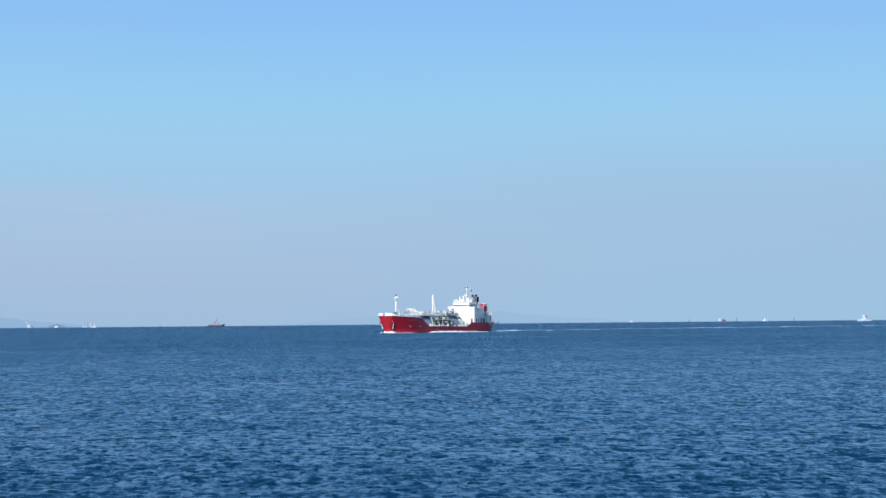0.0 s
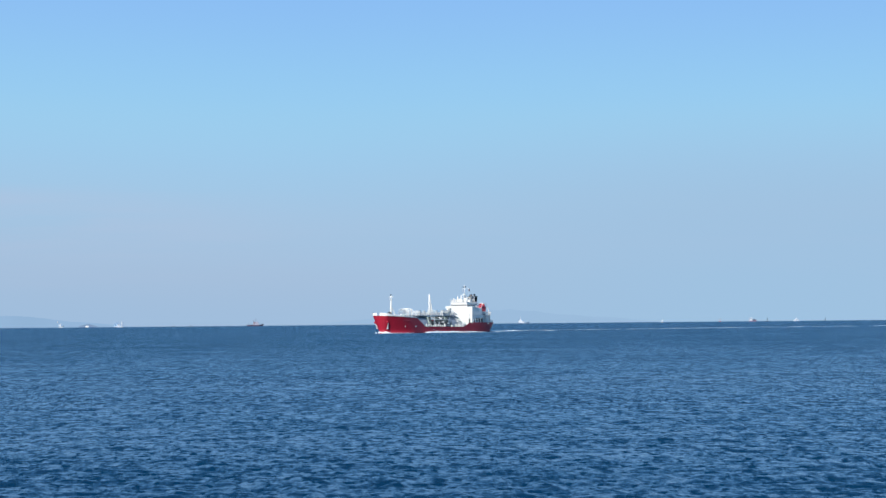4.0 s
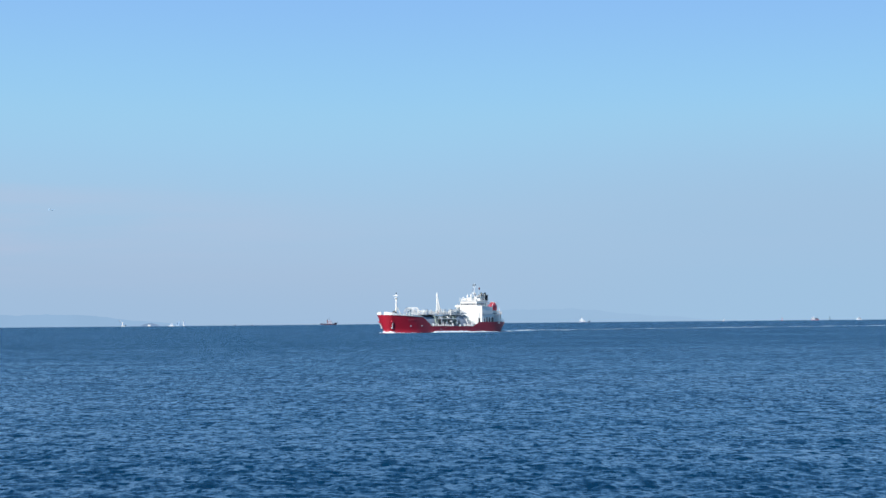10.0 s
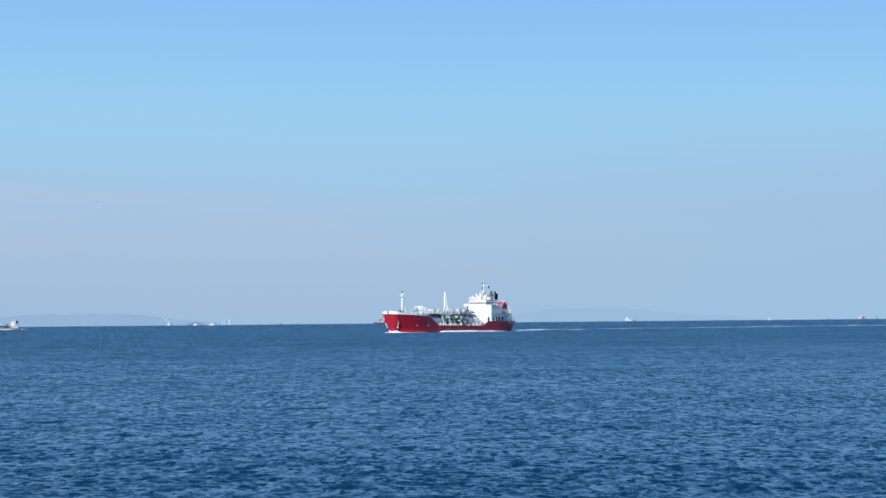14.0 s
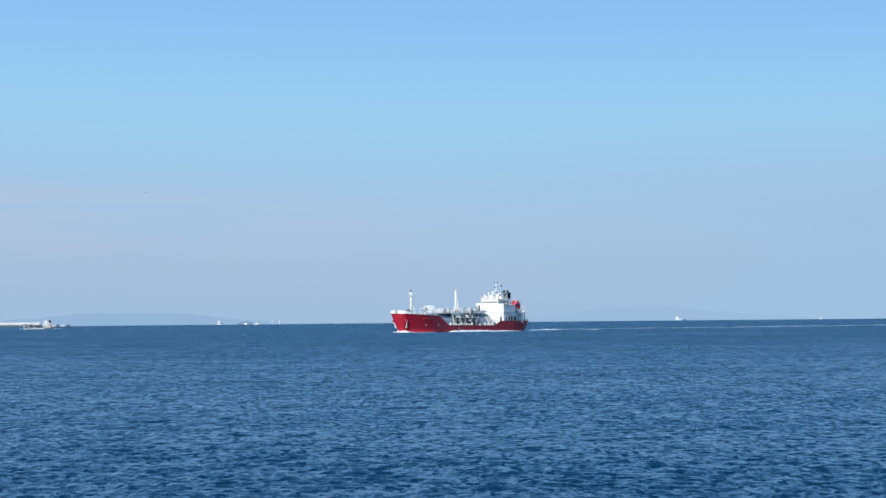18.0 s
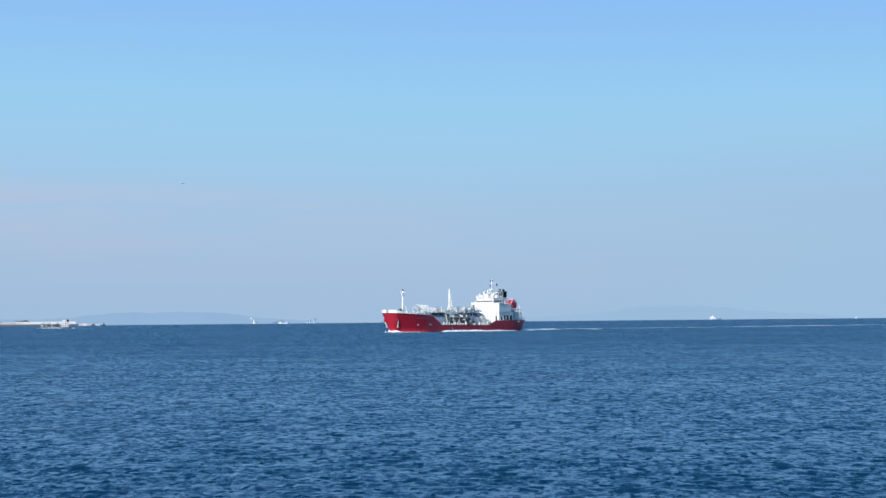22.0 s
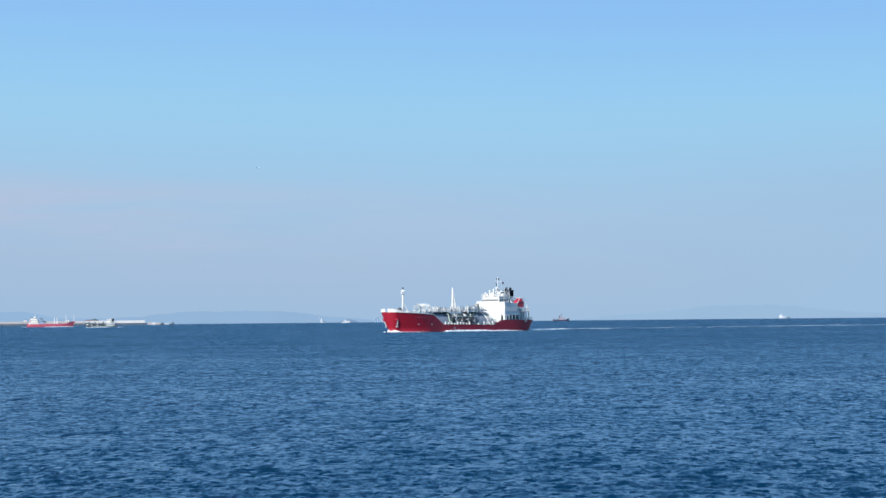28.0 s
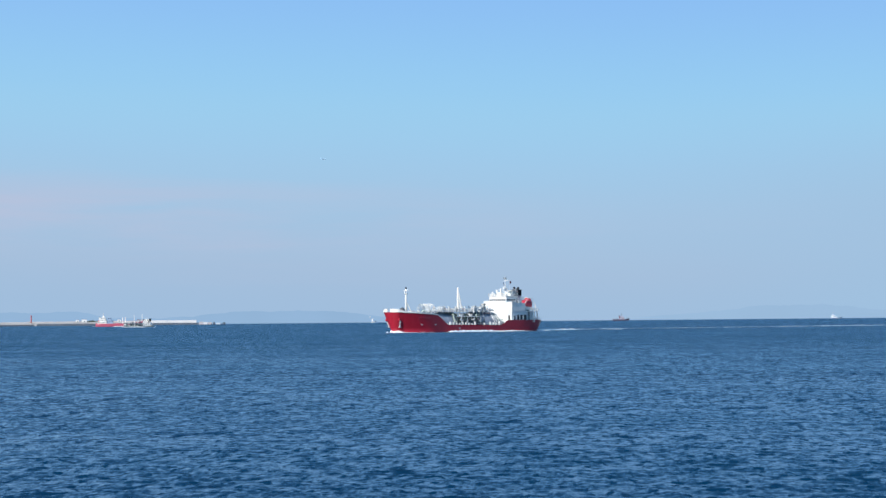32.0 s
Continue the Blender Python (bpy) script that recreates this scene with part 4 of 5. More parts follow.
    part("pennant", box(-20.8, -20.4, -0.95, -0.89, 14.6, 15.6), FARGREY, m, "small grey-blue signal flag")
    for y in (1.9, -0.9):
        part("halyard", tube(((-20.25, y, 16.1), (-20.6, y * 0.8, 11.3)), 0.03, 4), PALE, m)
    # funnel
    f = part("funnel", slab([(-25.3, -0.8), (-25.3, 0.8), (-25.7, 1.1), (-26.7, 1.1), (-27.1, 0.8), (-27.1, -0.8), (-26.7, -1.1), (-25.7, -1.1)], 6.2, 11.2), WHITE, ship, "white funnel with a black top")
    part("funnel_top", slab([(-24.2, -0.9), (-24.2, 0.9), (-24.8, 1.35), (-26.7, 1.35), (-27.2, 0.9), (-27.2, -0.9), (-26.7, -1.35), (-24.8, -1.35)], 11.2, 13.0), BLACK, f, "black funnel top")
    part("funnel_rim", slab([(-24.0, -1.0), (-24.0, 1.0), (-24.7, 1.5), (-26.8, 1.5), (-27.4, 1.0), (-27.4, -1.0), (-26.8, -1.5), (-24.7, -1.5)], 13.0, 13.2), BLACK, f)
    for x, y in ((-25.0, -0.4), (-26.0, 0.4)):
        part("exhaust_pipe", tube(((x, y, 13.1), (x, y, 13.5), (x - 0.3, y, 13.75)), 0.45, 10), BLACK, f, smooth=True)
    part("funnel_band", box(-26.6, -25.8, 1.1, 1.14, 9.2, 10.4), BOATRED, f, "red emblem panel")
    for s in (1, -1):
        v = part("cowl_vent", tube(((-22.9, 3.6 * s, 8.4), (-22.9, 3.6 * s, 9.9), (-22.4, 3.6 * s, 10.3)), 0.35, 10), WHITE, ship, smooth=True)
        part("engine_vent", box(-27.6, -24.6, 3.4 * s - 0.5, 3.4 * s + 0.5, 6.2, 7.4, 0.06), WHITE, ship)


def build_lifeboat(ship):
    """Enclosed free-fall boat on its sloping ramp over the stern."""
    ramp = part("lifeboat_ramp", tube(((-24.9, 2.8, 8.2), (-33.4, 2.8, 6.5)), 0.14, 6), WHITE, ship, "white sloping lifeboat ramp")
    part("ramp_rail", tube(((-24.9, 1.0, 8.2), (-33.4, 1.0, 6.5)), 0.14, 6), WHITE, ramp)
    for x, z in ((-27.0, 7.78), (-30.2, 7.14), (-32.6, 6.66)):
        for s in (1, -1):
            part("ramp_leg", tube(((x, 1.9 + 0.9 * s, z), (x, 1.9 + 1.1 * s, 2.6 if x < -31 else 6.1)), 0.15, 6), STEEL if x < -31 else WHITE, ramp)
        part("ramp_tie", tube(((x, 1.0, z), (x, 2.8, z)), 0.1, 6), WHITE, ramp)
    for y in (0.3, 3.5):
        part("davit_frame", tube(((-25.4, y, 6.2), (-26.2, y, 9.0), (-27.4, y, 10.5), (-29.4, y, 10.3), (-31.0, y, 8.2), (-31.2, y, 6.2)), 0.1, 6), WHITE, ramp)
    for x, z in ((-27.4, 10.5), (-29.4, 10.3)):
        part("davit_bar", tube(((x, 0.3, z), (x, 3.5, z)), 0.09, 6), WHITE, ramp)
    bm = bmesh.new()
    rings = []
    for s, w, hgt, lo in ((0, 0.25, 0.5, 0.5), (0.35, 0.8, 1.2, 0.2), (1.2, 1.2, 1.85, 0.0), (2.6, 1.3, 2.15, 0.0), (3.9, 1.3, 2.3, 0.0), (4.7, 1.2, 2.35, 0.05), (5.4, 0.9, 1.9, 0.15), (5.9, 0.4, 1.1, 0.4)):
        ring = []
        for k in range(16):
            q = 2 * math.pi * k / 16
            c, sn = math.cos(q), math.sin(q)
            ring.append(bm.verts.new((-s, w * math.copysign(abs(c) ** 0.75, c), lo + (hgt - lo) * (0.5 + 0.5 * math.copysign(abs(sn) ** 0.75, sn)))))
        rings.append(ring)
    for p, q in zip(rings, rings[1:]):
        for k in range(16):
            bm.faces.new((p[k], p[(k + 1) % 16], q[(k + 1) % 16], q[k]))
    bm.faces.new(rings[0])
    bm.faces.new(rings[-1])
    place = pose(-25.3, 1.9, 7.85, 0, -10, 0) @ Matrix.Diagonal((0.88, 1.2, 1.2, 1))
    bm.transform(place)
    boat = part("lifeboat", bm, BOATRED, ramp, "orange-red enclosed free-fall lifeboat", smooth=True)
    bm = box(-4.7, -3.0, -0.75, 0.75, 1.9, 2.6, 0.2)
    bm.transform(place)
    part("conning_hood", bm, BOATRED, boat)
    for s in (1, -1):
        for x in (-1.6, -2.6, -3.6):
            bm = box(x - 0.25, x + 0.25, 1.22 * s - 0.06, 1.22 * s + 0.06, 1.25, 1.55)
            bm.transform(place)
            part("boat_window", bm, GLASS, boat)
    part("stern_flagstaff", tube(((-32.9, 0, 3.3), (-33.5, 0, 6.2)), 0.06, 6), WHITE, ship)
    for s in (1, -1):
        b = part("mooring_winch", lathe(((-0.8, 0.25), (-0.75, 0.6), (-0.6, 0.6), (-0.55, 0.35), (0.55, 0.35), (0.6, 0.6), (0.75, 0.6), (0.8, 0.25)), "y", 14, (-31.8, 2.2 * s, 3.4)), PALE, ship)
        part("winch_bed", box(-32.4, -31.2, 2.2 * s - 0.9, 2.2 * s + 0.9, 2.6, 3.1), STEEL, b)
    # stern mark, unreadable
    for k in range(5):
        part("stern_mark", box(-33.52, -33.42, -1.6 + 0.7 * k, -1.15 + 0.7 * k, 2.5, 2.85), WHITE, ship, "white lettering bar")


ship = thing("tanker_ship", "red-hulled gas tanker ship with white deckhouse steaming across the sea", "ship")
build_hull(ship)
build_cargo(ship)
build_foredeck(ship)
build_house(ship)
build_lifeboat(ship)


# ---- foam and wake, carried along with the ship ----
def ragged(line, width, z, seed, gap=0.0, thick=0.12):
    """Broken low ridges of foam along a line, each a small humped solid."""
    rng = random.Random(seed)
    bm = bmesh.new()
    pts = [Vector((x, y, 0)) for x, y in line]
    rough = 1.0 if gap else 0.35
    for a, b in zip(pts, pts[1:]):
        if rng.random() < gap:
            continue
        d = (b - a).normalized()
        nn = Vector((-d.y, d.x, 0))
        w0, w1 = (width * (0.9 + rough * rng.uniform(-0.45, 0.4)) for _ in range(2))
        o = nn * rng.uniform(-0.25, 0.25) * width
        hgt = thick * (0.95 + rough * rng.uniform(-0.45, 0.45))
        e = d * (b - a).length * rng.uniform(0.0, 0.25)
        hexa(bm, [tuple(v) for v in (a + o - nn * w0 - e + Vector((0, 0, z)), b + o - nn * w1 + e + Vector((0, 0, z)), b + o + nn * w1 + e + Vector((0, 0, z)), a + o + nn * w0 - e + Vector((0, 0, z)),
                                     a + o - nn * w0 * 0.4 + Vector((0, 0, z + hgt)), b + o - nn * w1 * 0.4 + Vector((0, 0, z + hgt)), b + o + nn * w1 * 0.4 + Vector((0, 0, z + hgt)), a + o + nn * w0 * 0.4 + Vector((0, 0, z + hgt)))])
    return bm


wake = thing("ship_wake", "white bow wave and foaming wake trailing behind the ship", "wake")


def crest(line, heights, width, seed, z=-0.15):
    """A continuous uneven ridge of foam along a line, with a height at each point."""
    rng = random.Random(seed)
    bm, prev, rows = bmesh.new(), None, []
    for (a, h0), (b, h1) in zip(zip(line, heights), list(zip(line, heights))[1:]):
        n = max(1, int((Vector(b) - Vector(a)).length / 0.45))
        rows += [(Vector(a).lerp(Vector(b), k / n), h0 + (h1 - h0) * k / n) for k in range(n)]
    rows.append((Vector(line[-1]), heights[-1]))
    for k, (p, hgt) in enumerate(rows):
        d = (rows[min(k + 1, len(rows) - 1)][0] - rows[max(k - 1, 0)][0]).normalized()
        nn = Vector((-d.y, d.x))
        w = width * (0.4 + 0.6 * min(1, hgt / 0.4)) * rng.uniform(0.75, 1.25)
        top = hgt * (0.85 + 0.5 * noise.noise((k * 0.35, seed, 1))) * rng.uniform(0.85, 1.15)
        ring = []
        for q, u in ((-1, 0), (-0.7, 0.6), (-0.15, 1), (0.4, 0.7), (0.75, 0.3), (1, 0)):
            c = p + nn * (q * w)
            ring.append(bm.verts.new((c.x, c.y, z + u * (top - z) if u else z)))
        if prev:
            for i in range(6):
                j = (i + 1) % 6
                bm.faces.new((prev[i], prev[j], ring[j], ring[i]))
        else:
            bm.faces.new(ring)
        prev = ring
    bm.faces.new(prev[::-1])
    return bm


def build_wake():
    for s in (1, -1):
        bow = [(x, s * (breadth(x, 0.3) + g)) for x, g in ((31.9, 0.05), (31.5, 0.25), (30.8, 0.5), (29.8, 0.65), (28.0, 0.8), (25.5, 0.9), (22.5, 0.9), (20.0, 1.0))]
        part("bow_wave", crest(bow, (0.5, 0.95, 0.42, 0.14, 0.08, 0.1, 0.06, 0.02), 0.3, 3 + s), FOAM, wake)
        spray = [(33.2, s * 1.2), (32.2, s * 2.2), (31.2, s * 3.2), (29.6, s * 4.6), (27.6, s * 5.9)]
        part("bow_splash", crest(spray, (0.1, 0.36, 0.16, 0.08, 0.02), 0.32, 70 + s), FOAM, wake)
        side = [(x, s * (breadth(x, 0.3) + 0.95)) for x in (15.0, 13.0, 10.0, 6.0, 2.0, -2.0, -6.0, -10.0, -15.0, -20.0, -26.0)]
        part("hull_foam", crest(side, (0.05, 0.4, 0.62, 0.6, 0.55, 0.56, 0.45, 0.26, 0.34, 0.2, 0.05), 1.05, 11 + s), FOAM, wake)
        arm = [(-30 - 2.2 * k, s * (4.6 + 0.12 * k)) for k in range(20)]
        part("wake_edge", ragged(arm, 0.5, -0.15, 21 + s, 0.1, 0.28), FOAM, wake)
    for k, (y0, y1, h0, reach) in enumerate(((3.4, 4.6, 0.36, 16), (4.6, 6.4, 0.22, 12), (1.6, 2.6, 0.3, 14), (-2.0, -2.6, 0.3, 14), (-4.2, -6.0, 0.22, 14))):
        trail = [(-32.8 - reach * j / 6, y0 + (y1 - y0) * j / 6) for j in range(7)]
        part("stern_wave", crest(trail, (h0 * 0.6, h0, h0 * 0.9, h0 * 0.75, h0 * 0.6, h0 * 0.4, h0 * 0.2), 0.45, 60 + k), FOAM, wake)
    for k in range(7):
        core = [(-32.5 - 1.6 * j, -3.6 + 1.2 * k + 0.5 * math.sin(j * 1.7 + k)) for j in range(9 + (k * 5) % 9)]
        part("stern_foam", ragged(core, 0.6, -0.15, 40 + k, 0.08, 0.5), FOAM, wake)
    # thin pale line of spent foam drawn out behind the stern
    for k, (off, grow, reach) in enumerate(((4.2, 0.02, 34), (5.4, 0.03, 20), (3.4, 0.0, 14), (-4.4, -0.02, 20))):
        rng = random.Random(90 + k)
        bm, prev = bmesh.new(), None
        for j in range(reach):
            d = 3.6 * j
            y = off + grow * d + 0.5 * noise.noise((d * 0.05, k, 2))
            patch = max(0.08, (0.06 + 0.3 * max(0, 1 - d / 60)) + 0.45 * noise.noise((d * 0.09, 5 * k, 1)))
            hgt = 0.14 + 0.34 * patch * (1 - j / reach) + rng.uniform(-0.02, 0.02)
            ring = [bm.verts.new((-35 - d, y + q * patch, -0.14 + p * hgt)) for q, p in ((0.7, 0), (0.3, 1), (-0.3, 1), (-0.7, 0))]
            if prev:
                for i in range(4):
                    n = (i + 1) % 4
                    bm.faces.new((prev[i], prev[n], ring[n], ring[i]))
            else:
                bm.faces.new(ring)
            prev = ring
        bm.faces.new(prev[::-1])
        part("foam_trail", bm, FOAM, wake, "thin pale foam trail")
    # low ridge of water along each edge of the trail, its face dark, spent foam along its crest
    for off, grow, tall in ((5.2, 0.022, 0.32), (-5.6, -0.024, 0.24)):
        rng = random.Random(int(off * 3))
        turn = 1 if off > 0 else -1
        bm, prev = bmesh.new(), None
        lace, last = bmesh.new(), None
        for k in range(260):
            d = 2.5 * k
            y = off + grow * d + 0.8 * noise.noise((d * 0.02, off, 0))
            hgt = 0.15 + tall * (0.85 + 0.3 * rng.random()) * min(1, 0.3 + d / 30) * max(0.12, 1 - d / 420)
            ring = [bm.verts.new((-36 - d, y + turn * q, -0.15 + p * hgt)) for q, p in ((1.5, 0), (0.7, 0.6), (0.0, 1), (-0.7, 0.6), (-1.6, 0))]
            if prev:
                for i in range(5):
                    j = (i + 1) % 5
                    bm.faces.new((prev[i], prev[j], ring[j], ring[i]))
            else:
                bm.faces.new(ring)
            prev = ring
            thick = 0.04 + 0.09 * noise.noise((d * 0.05, off, 7)) + 0.06 * noise.noise((d * 0.4, off, 3)) + 0.05 * max(0, 1 - d / 90)
            top = -0.15 + hgt + max(-0.1, thick) * (1 if d < 330 else 0.6)
            ring = [lace.verts.new((-36 - d, y + turn * q, z)) for q, z in ((0.1, -0.15), (0.02, top), (-0.35, top), (-0.5, -0.15))]
            if last:
                for i in range(4):
                    j = (i + 1) % 4
                    lace.faces.new((last[i], last[j], ring[j], ring[i]))
            else:
                lace.faces.new(ring)
            last = ring
        bm.faces.new(prev[::-1])
        lace.faces.new(last[::-1])
        part("wake_ridge", bm, SLICK, wake, "steep dark water along the wake", smooth=True)
        part("crest_foam", lace, FOAM, wake, "thin pale foam along the wake's ridge")
    # the long smooth trail of water that the hull has passed
    for off, grow, wide, tall in ((5.0, 0.022, 2.6, 0.3), (-4.0, -0.02, 2.4, 0.3)):
        rng = random.Random(int(off))
        bm, prev = bmesh.new(), None
        for k in range(150):
            d = 4.5 * k
            y = off + grow * d + 0.8 * noise.noise((d * 0.02, off, 0))
            w = wide * (1 + 0.004 * d) * (0.8 + 0.4 * rng.random())
            hgt = tall * (0.75 + 0.5 * rng.random()) * max(0.4, 1 - d / 900)
            ring = [bm.verts.new((-95 - d, y + q * w, -0.12 + p * hgt)) for q, p in ((1, 0), (0.55, 0.62), (0.1, 1), (-0.5, 0.85), (-1, 0))]
            if prev:
                for i in range(5):
                    j = (i + 1) % 5
                    bm.faces.new((prev[i], prev[j], ring[j], ring[i]))
            else:
                bm.faces.new(ring)
            prev = ring
        bm.faces.new(prev[::-1])
        part("wake_crest", bm, SLICK, wake, "smooth glossy water of the wake", smooth=True)


build_wake()


# ---- far shipping, all near the horizon ----
def place(bearing, far, heading, z=0.0):
    b = radians(bearing)
    return pose(-math.sin(b) * far, math.cos(b) * far, z, 0, 0, heading)


def hull_of(length, beam, free, rise, material, parent, label=""):
    """A plain ship's hull: pointed raised bow, sheer, rounded stern."""
    bm = bmesh.new()
    n = 16
    port, star = [], []
    for k in range(n + 1):
        s = k / n
        top = free + rise * max(0, (s - 0.72) / 0.28) ** 1.4 + 0.25 * rise * max(0, (0.15 - s) / 0.15)
        ring_p, ring_s = [], []
        for z, tuck, rake in ((-1.0, 0.75, 0.0), (0.15, 0.88, 0.01), (top * 0.5, 0.97, 0.03), (top, 1.0, 0.06)):
            x = (-0.5 + s * (0.94 + rake)) * length
            w = beam / 2 * tuck * (1 - max(0, (s - 0.66) / 0.34) ** 2.2) * (1 - 0.3 * max(0, (0.12 - s) / 0.12) ** 1.5)
            ring_p.append(bm.verts.new((x, max(w, 0.02), z)))
            ring_s.append(bm.verts.new((x, -max(w, 0.02), z)))
        port.append(ring_p)
        star.append(ring_s)
    for k in range(n):
        for j in range(3):
            bm.faces.new((port[k][j], port[k + 1][j], port[k + 1][j + 1], port[k][j + 1]))
            bm.faces.new((star[k][j], star[k][j + 1], star[k + 1][j + 1], star[k + 1][j]))
        bm.faces.new((port[k][3], port[k + 1][3], star[k + 1][3], star[k][3]))
        bm.faces.new((port[k][0], star[k][0], star[k + 1][0], port[k + 1][0]))
    for ring, other in ((port[0], star[0]), (port[-1], star[-1])):
        for j in range(3):
            bm.faces.new((ring[j], ring[j + 1], other[j + 1], other[j]))
    return part("hull", bm, material, parent, label)


def far_ship(name, label, category, length, beam, free, rise, hull_mat, houses, masts=(), funnel=None, extra=None):
    """houses: (from, to, bottom, top, share of the beam, material), all along the ship from its middle."""
    root = thing(name, label, category)
    hull_of(length, beam, free, rise, hull_mat, root)
    for x0, x1, z0, z1, share, mat in houses:
        w = beam / 2 * share
        h = part("deckhouse", box(x0, x1, -w, w, z0, z1, min(0.15, (z1 - z0) * 0.1)), mat, root)
        if z1 - z0 > 1.5 and x1 - x0 > 1.5:
            k = max(2, int((x1 - x0) / 1.4))
            for s in (1, -1):
                for j in range(k):
                    a = x0 + (x1 - x0) * (j + 0.25) / k
                    b = x0 + (x1 - x0) * (j + 0.75) / k
                    part("window", box(a, b, w * s - 0.04, w * s + 0.04, z1 - 1.15, z1 - 0.5), GLASS, h)
        part("roof_edge", box(x0 - 0.15, x1 + 0.15, -w - 0.15, w + 0.15, z1, z1 + 0.14), mat, h)
    for x, z0, z1, r, mat in masts:
        m = part("mast", tube(((x, 0, z0), (x, 0, (z0 + z1) / 2), (x, 0, z1)), r, 8, r_end=r * 0.5), mat, root)
        part("yard", tube(((x, -1.2, z0 + (z1 - z0) * 0.7), (x, 1.2, z0 + (z1 - z0) * 0.7)), r * 0.6, 6), mat, m)
    if funnel:
        x, z0, z1, w, mat = funnel
        f = part("funnel", box(x - w, x + w, -w * 0.7, w * 0.7, z0, z1, 0.1), mat, root)
        part("funnel_cap", box(x - w * 1.05, x + w * 1.05, -w * 0.75, w * 0.75, z1, z1 + 0.5), BLACK, f)
    if extra:
        extra(root)
    return root


def red_freighter():
    def gear(root):
        for x in (3.3, 6.3, 15.8, 24.2):
            m = part("kingpost", tube(((x, 0, 2.5), (x, 0, 13.2 if x > 8 else 9.8)), 0.26 if x > 8 else 0.6, 8, r_end=0.2 if x > 8 else 0.45), WHITE, root)
            part("derrick", tube(((x, 0.3, 3.4), (x + 3.2, 0.4, 6.2)), 0.16, 6), PALE, m)
        for x in (-4.6, 8.4, 11.8):
            hatch = part("hatch_coaming", box(x, x + 3.2, -3.2, 3.2, 2.6, 3.7, 0.1), FARRED, root)
            part("hatch_cover", box(x - 0.1, x + 3.3, -3.3, 3.3, 3.7, 3.95), PALE, hatch)
        part("bow_bulwark", box(21.4, 25.0, -1.2, 1.2, 4.4, 5.7, 0.2, taper=0.3), FARRED, root)
        part("lifeboat", lathe(((-2.0, 0.2), (-1.4, 0.8), (1.2, 0.8), (2.0, 0.2)), "x", 12, (-21.5, 3.6, 6.2)), BOATRED, root)
        part("foam_moustache", ragged([(24.2, 0.4), (23, -1.5), (21, -3.5), (18, -5), (12, -6), (4, -6.2), (-6, -6.2)], 0.5, -0.1, 5, 0, 0.5), FOAM, root)
        part("stern_wash", ragged([(-25.4, -3.0), (-27, -2.6), (-29, -3.2), (-31, -2.4)], 0.7, -0.1, 6, 0.1, 0.4), FOAM, root)

    return far_ship("freighter", "red coastal freighter paled by haze, with white after deckhouse", "ship", 51.5, 9, 3.2, 3.3, FARRED,
                    ((-23.5, -13.5, 2.5, 5.4, 0.9, WHITE), (-22.0, -14, 5.4, 7.8, 0.85, WHITE), (-20.0, -15, 7.8, 9.8, 0.75, WHITE), (-18.6, -16.2, 9.8, 11.0, 0.4, WHITE), (-13.4, -7.0, 2.5, 6.6, 0.75, FARGREY), (-12.4, -9.0, 6.6, 9.4, 0.55, FARGREY)),
                    ((-17.4, 11.0, 14.5, 0.3, WHITE),), (-21.4, 7.8, 9.6, 0.8, WHITE), gear)


def dredger():
    def gear(root):
        rng = random.Random(2)
        for k in range(9):
            x = -11.5 + 2.4 * k
            top = 3.4 + 0.7 * ((k * 5) % 3)
            part("deck_gantry", tube(((x, -3.4, 1.2), (x, -3.4, top), (x, 3.4, top), (x, 3.4, 1.2)), 0.22, 6), (PALE, STEEL, WHITE)[k % 3], root)
        part("spoil_heap", lathe(((-9, 0.4), (-7, 1.6), (-4, 2.1), (0, 1.8), (3, 2.2), (6, 1.2), (7, 0.3)), "x", 14, (1, 0, 1.7)), ROCK, root)
        for k in range(26):
            x, y, hgt = rng.uniform(-4.5, 12), rng.uniform(0.5, 3.4), rng.uniform(0.8, 3.0)
            part("deck_box", box(x, x + rng.uniform(0.5, 1.4), y, y + rng.uniform(0.5, 1.0), 1.2, 1.2 + hgt, 0.05), rng.choice((WHITE, WHITE, PALE, FARGREEN, STEEL, DARKGREEN, FARPOST)), root)
        ladder = part("suction_arm", tube(((12, 4.0, 3.4), (-4, 4.5, 2.4)), 0.35, 8), FARPOST, root)
        part("arm_hoist", tube(((3, 4.2, 1.3), (3, 4.5, 5.4)), 0.25, 6), WHITE, ladder)
        part("bow_winch_house", box(9.6, 12.4, -2.0, 2.0, 1.8, 4.2, 0.1), FARGREEN, root)
        part("bow_foam", ragged([(15.2, 0.2), (14, 2), (12, 3.6), (8, 4.8), (2, 5.2), (-6, 5.2)], 0.5, -0.1, 9, 0.05, 0.5), FOAM, root)
        part("stern_wash", ragged([(-14, 2), (-16, 2.4), (-18, 1.6), (-20, 2)], 0.6, -0.1, 10, 0.1, 0.2), FOAM, root)

    return far_ship("dredger", "grey-green working dredger with white after deckhouse", "work boat", 27, 8.5, 1.3, 1.3, FARGREEN,
                    ((-11.5, -4.6, 1.2, 3.3, 0.85, PALE), (-10.6, -5.0, 3.3, 5.2, 0.7, WHITE), (-9.4, -5.6, 5.2, 6.9, 0.55, WHITE)),
                    ((-7.6, 6.6, 8.6, 0.18, PALE), (11.0, 2.5, 5.6, 0.22, PALE)), (-10.4, 5.0, 7.0, 0.8, BLACK), gear)


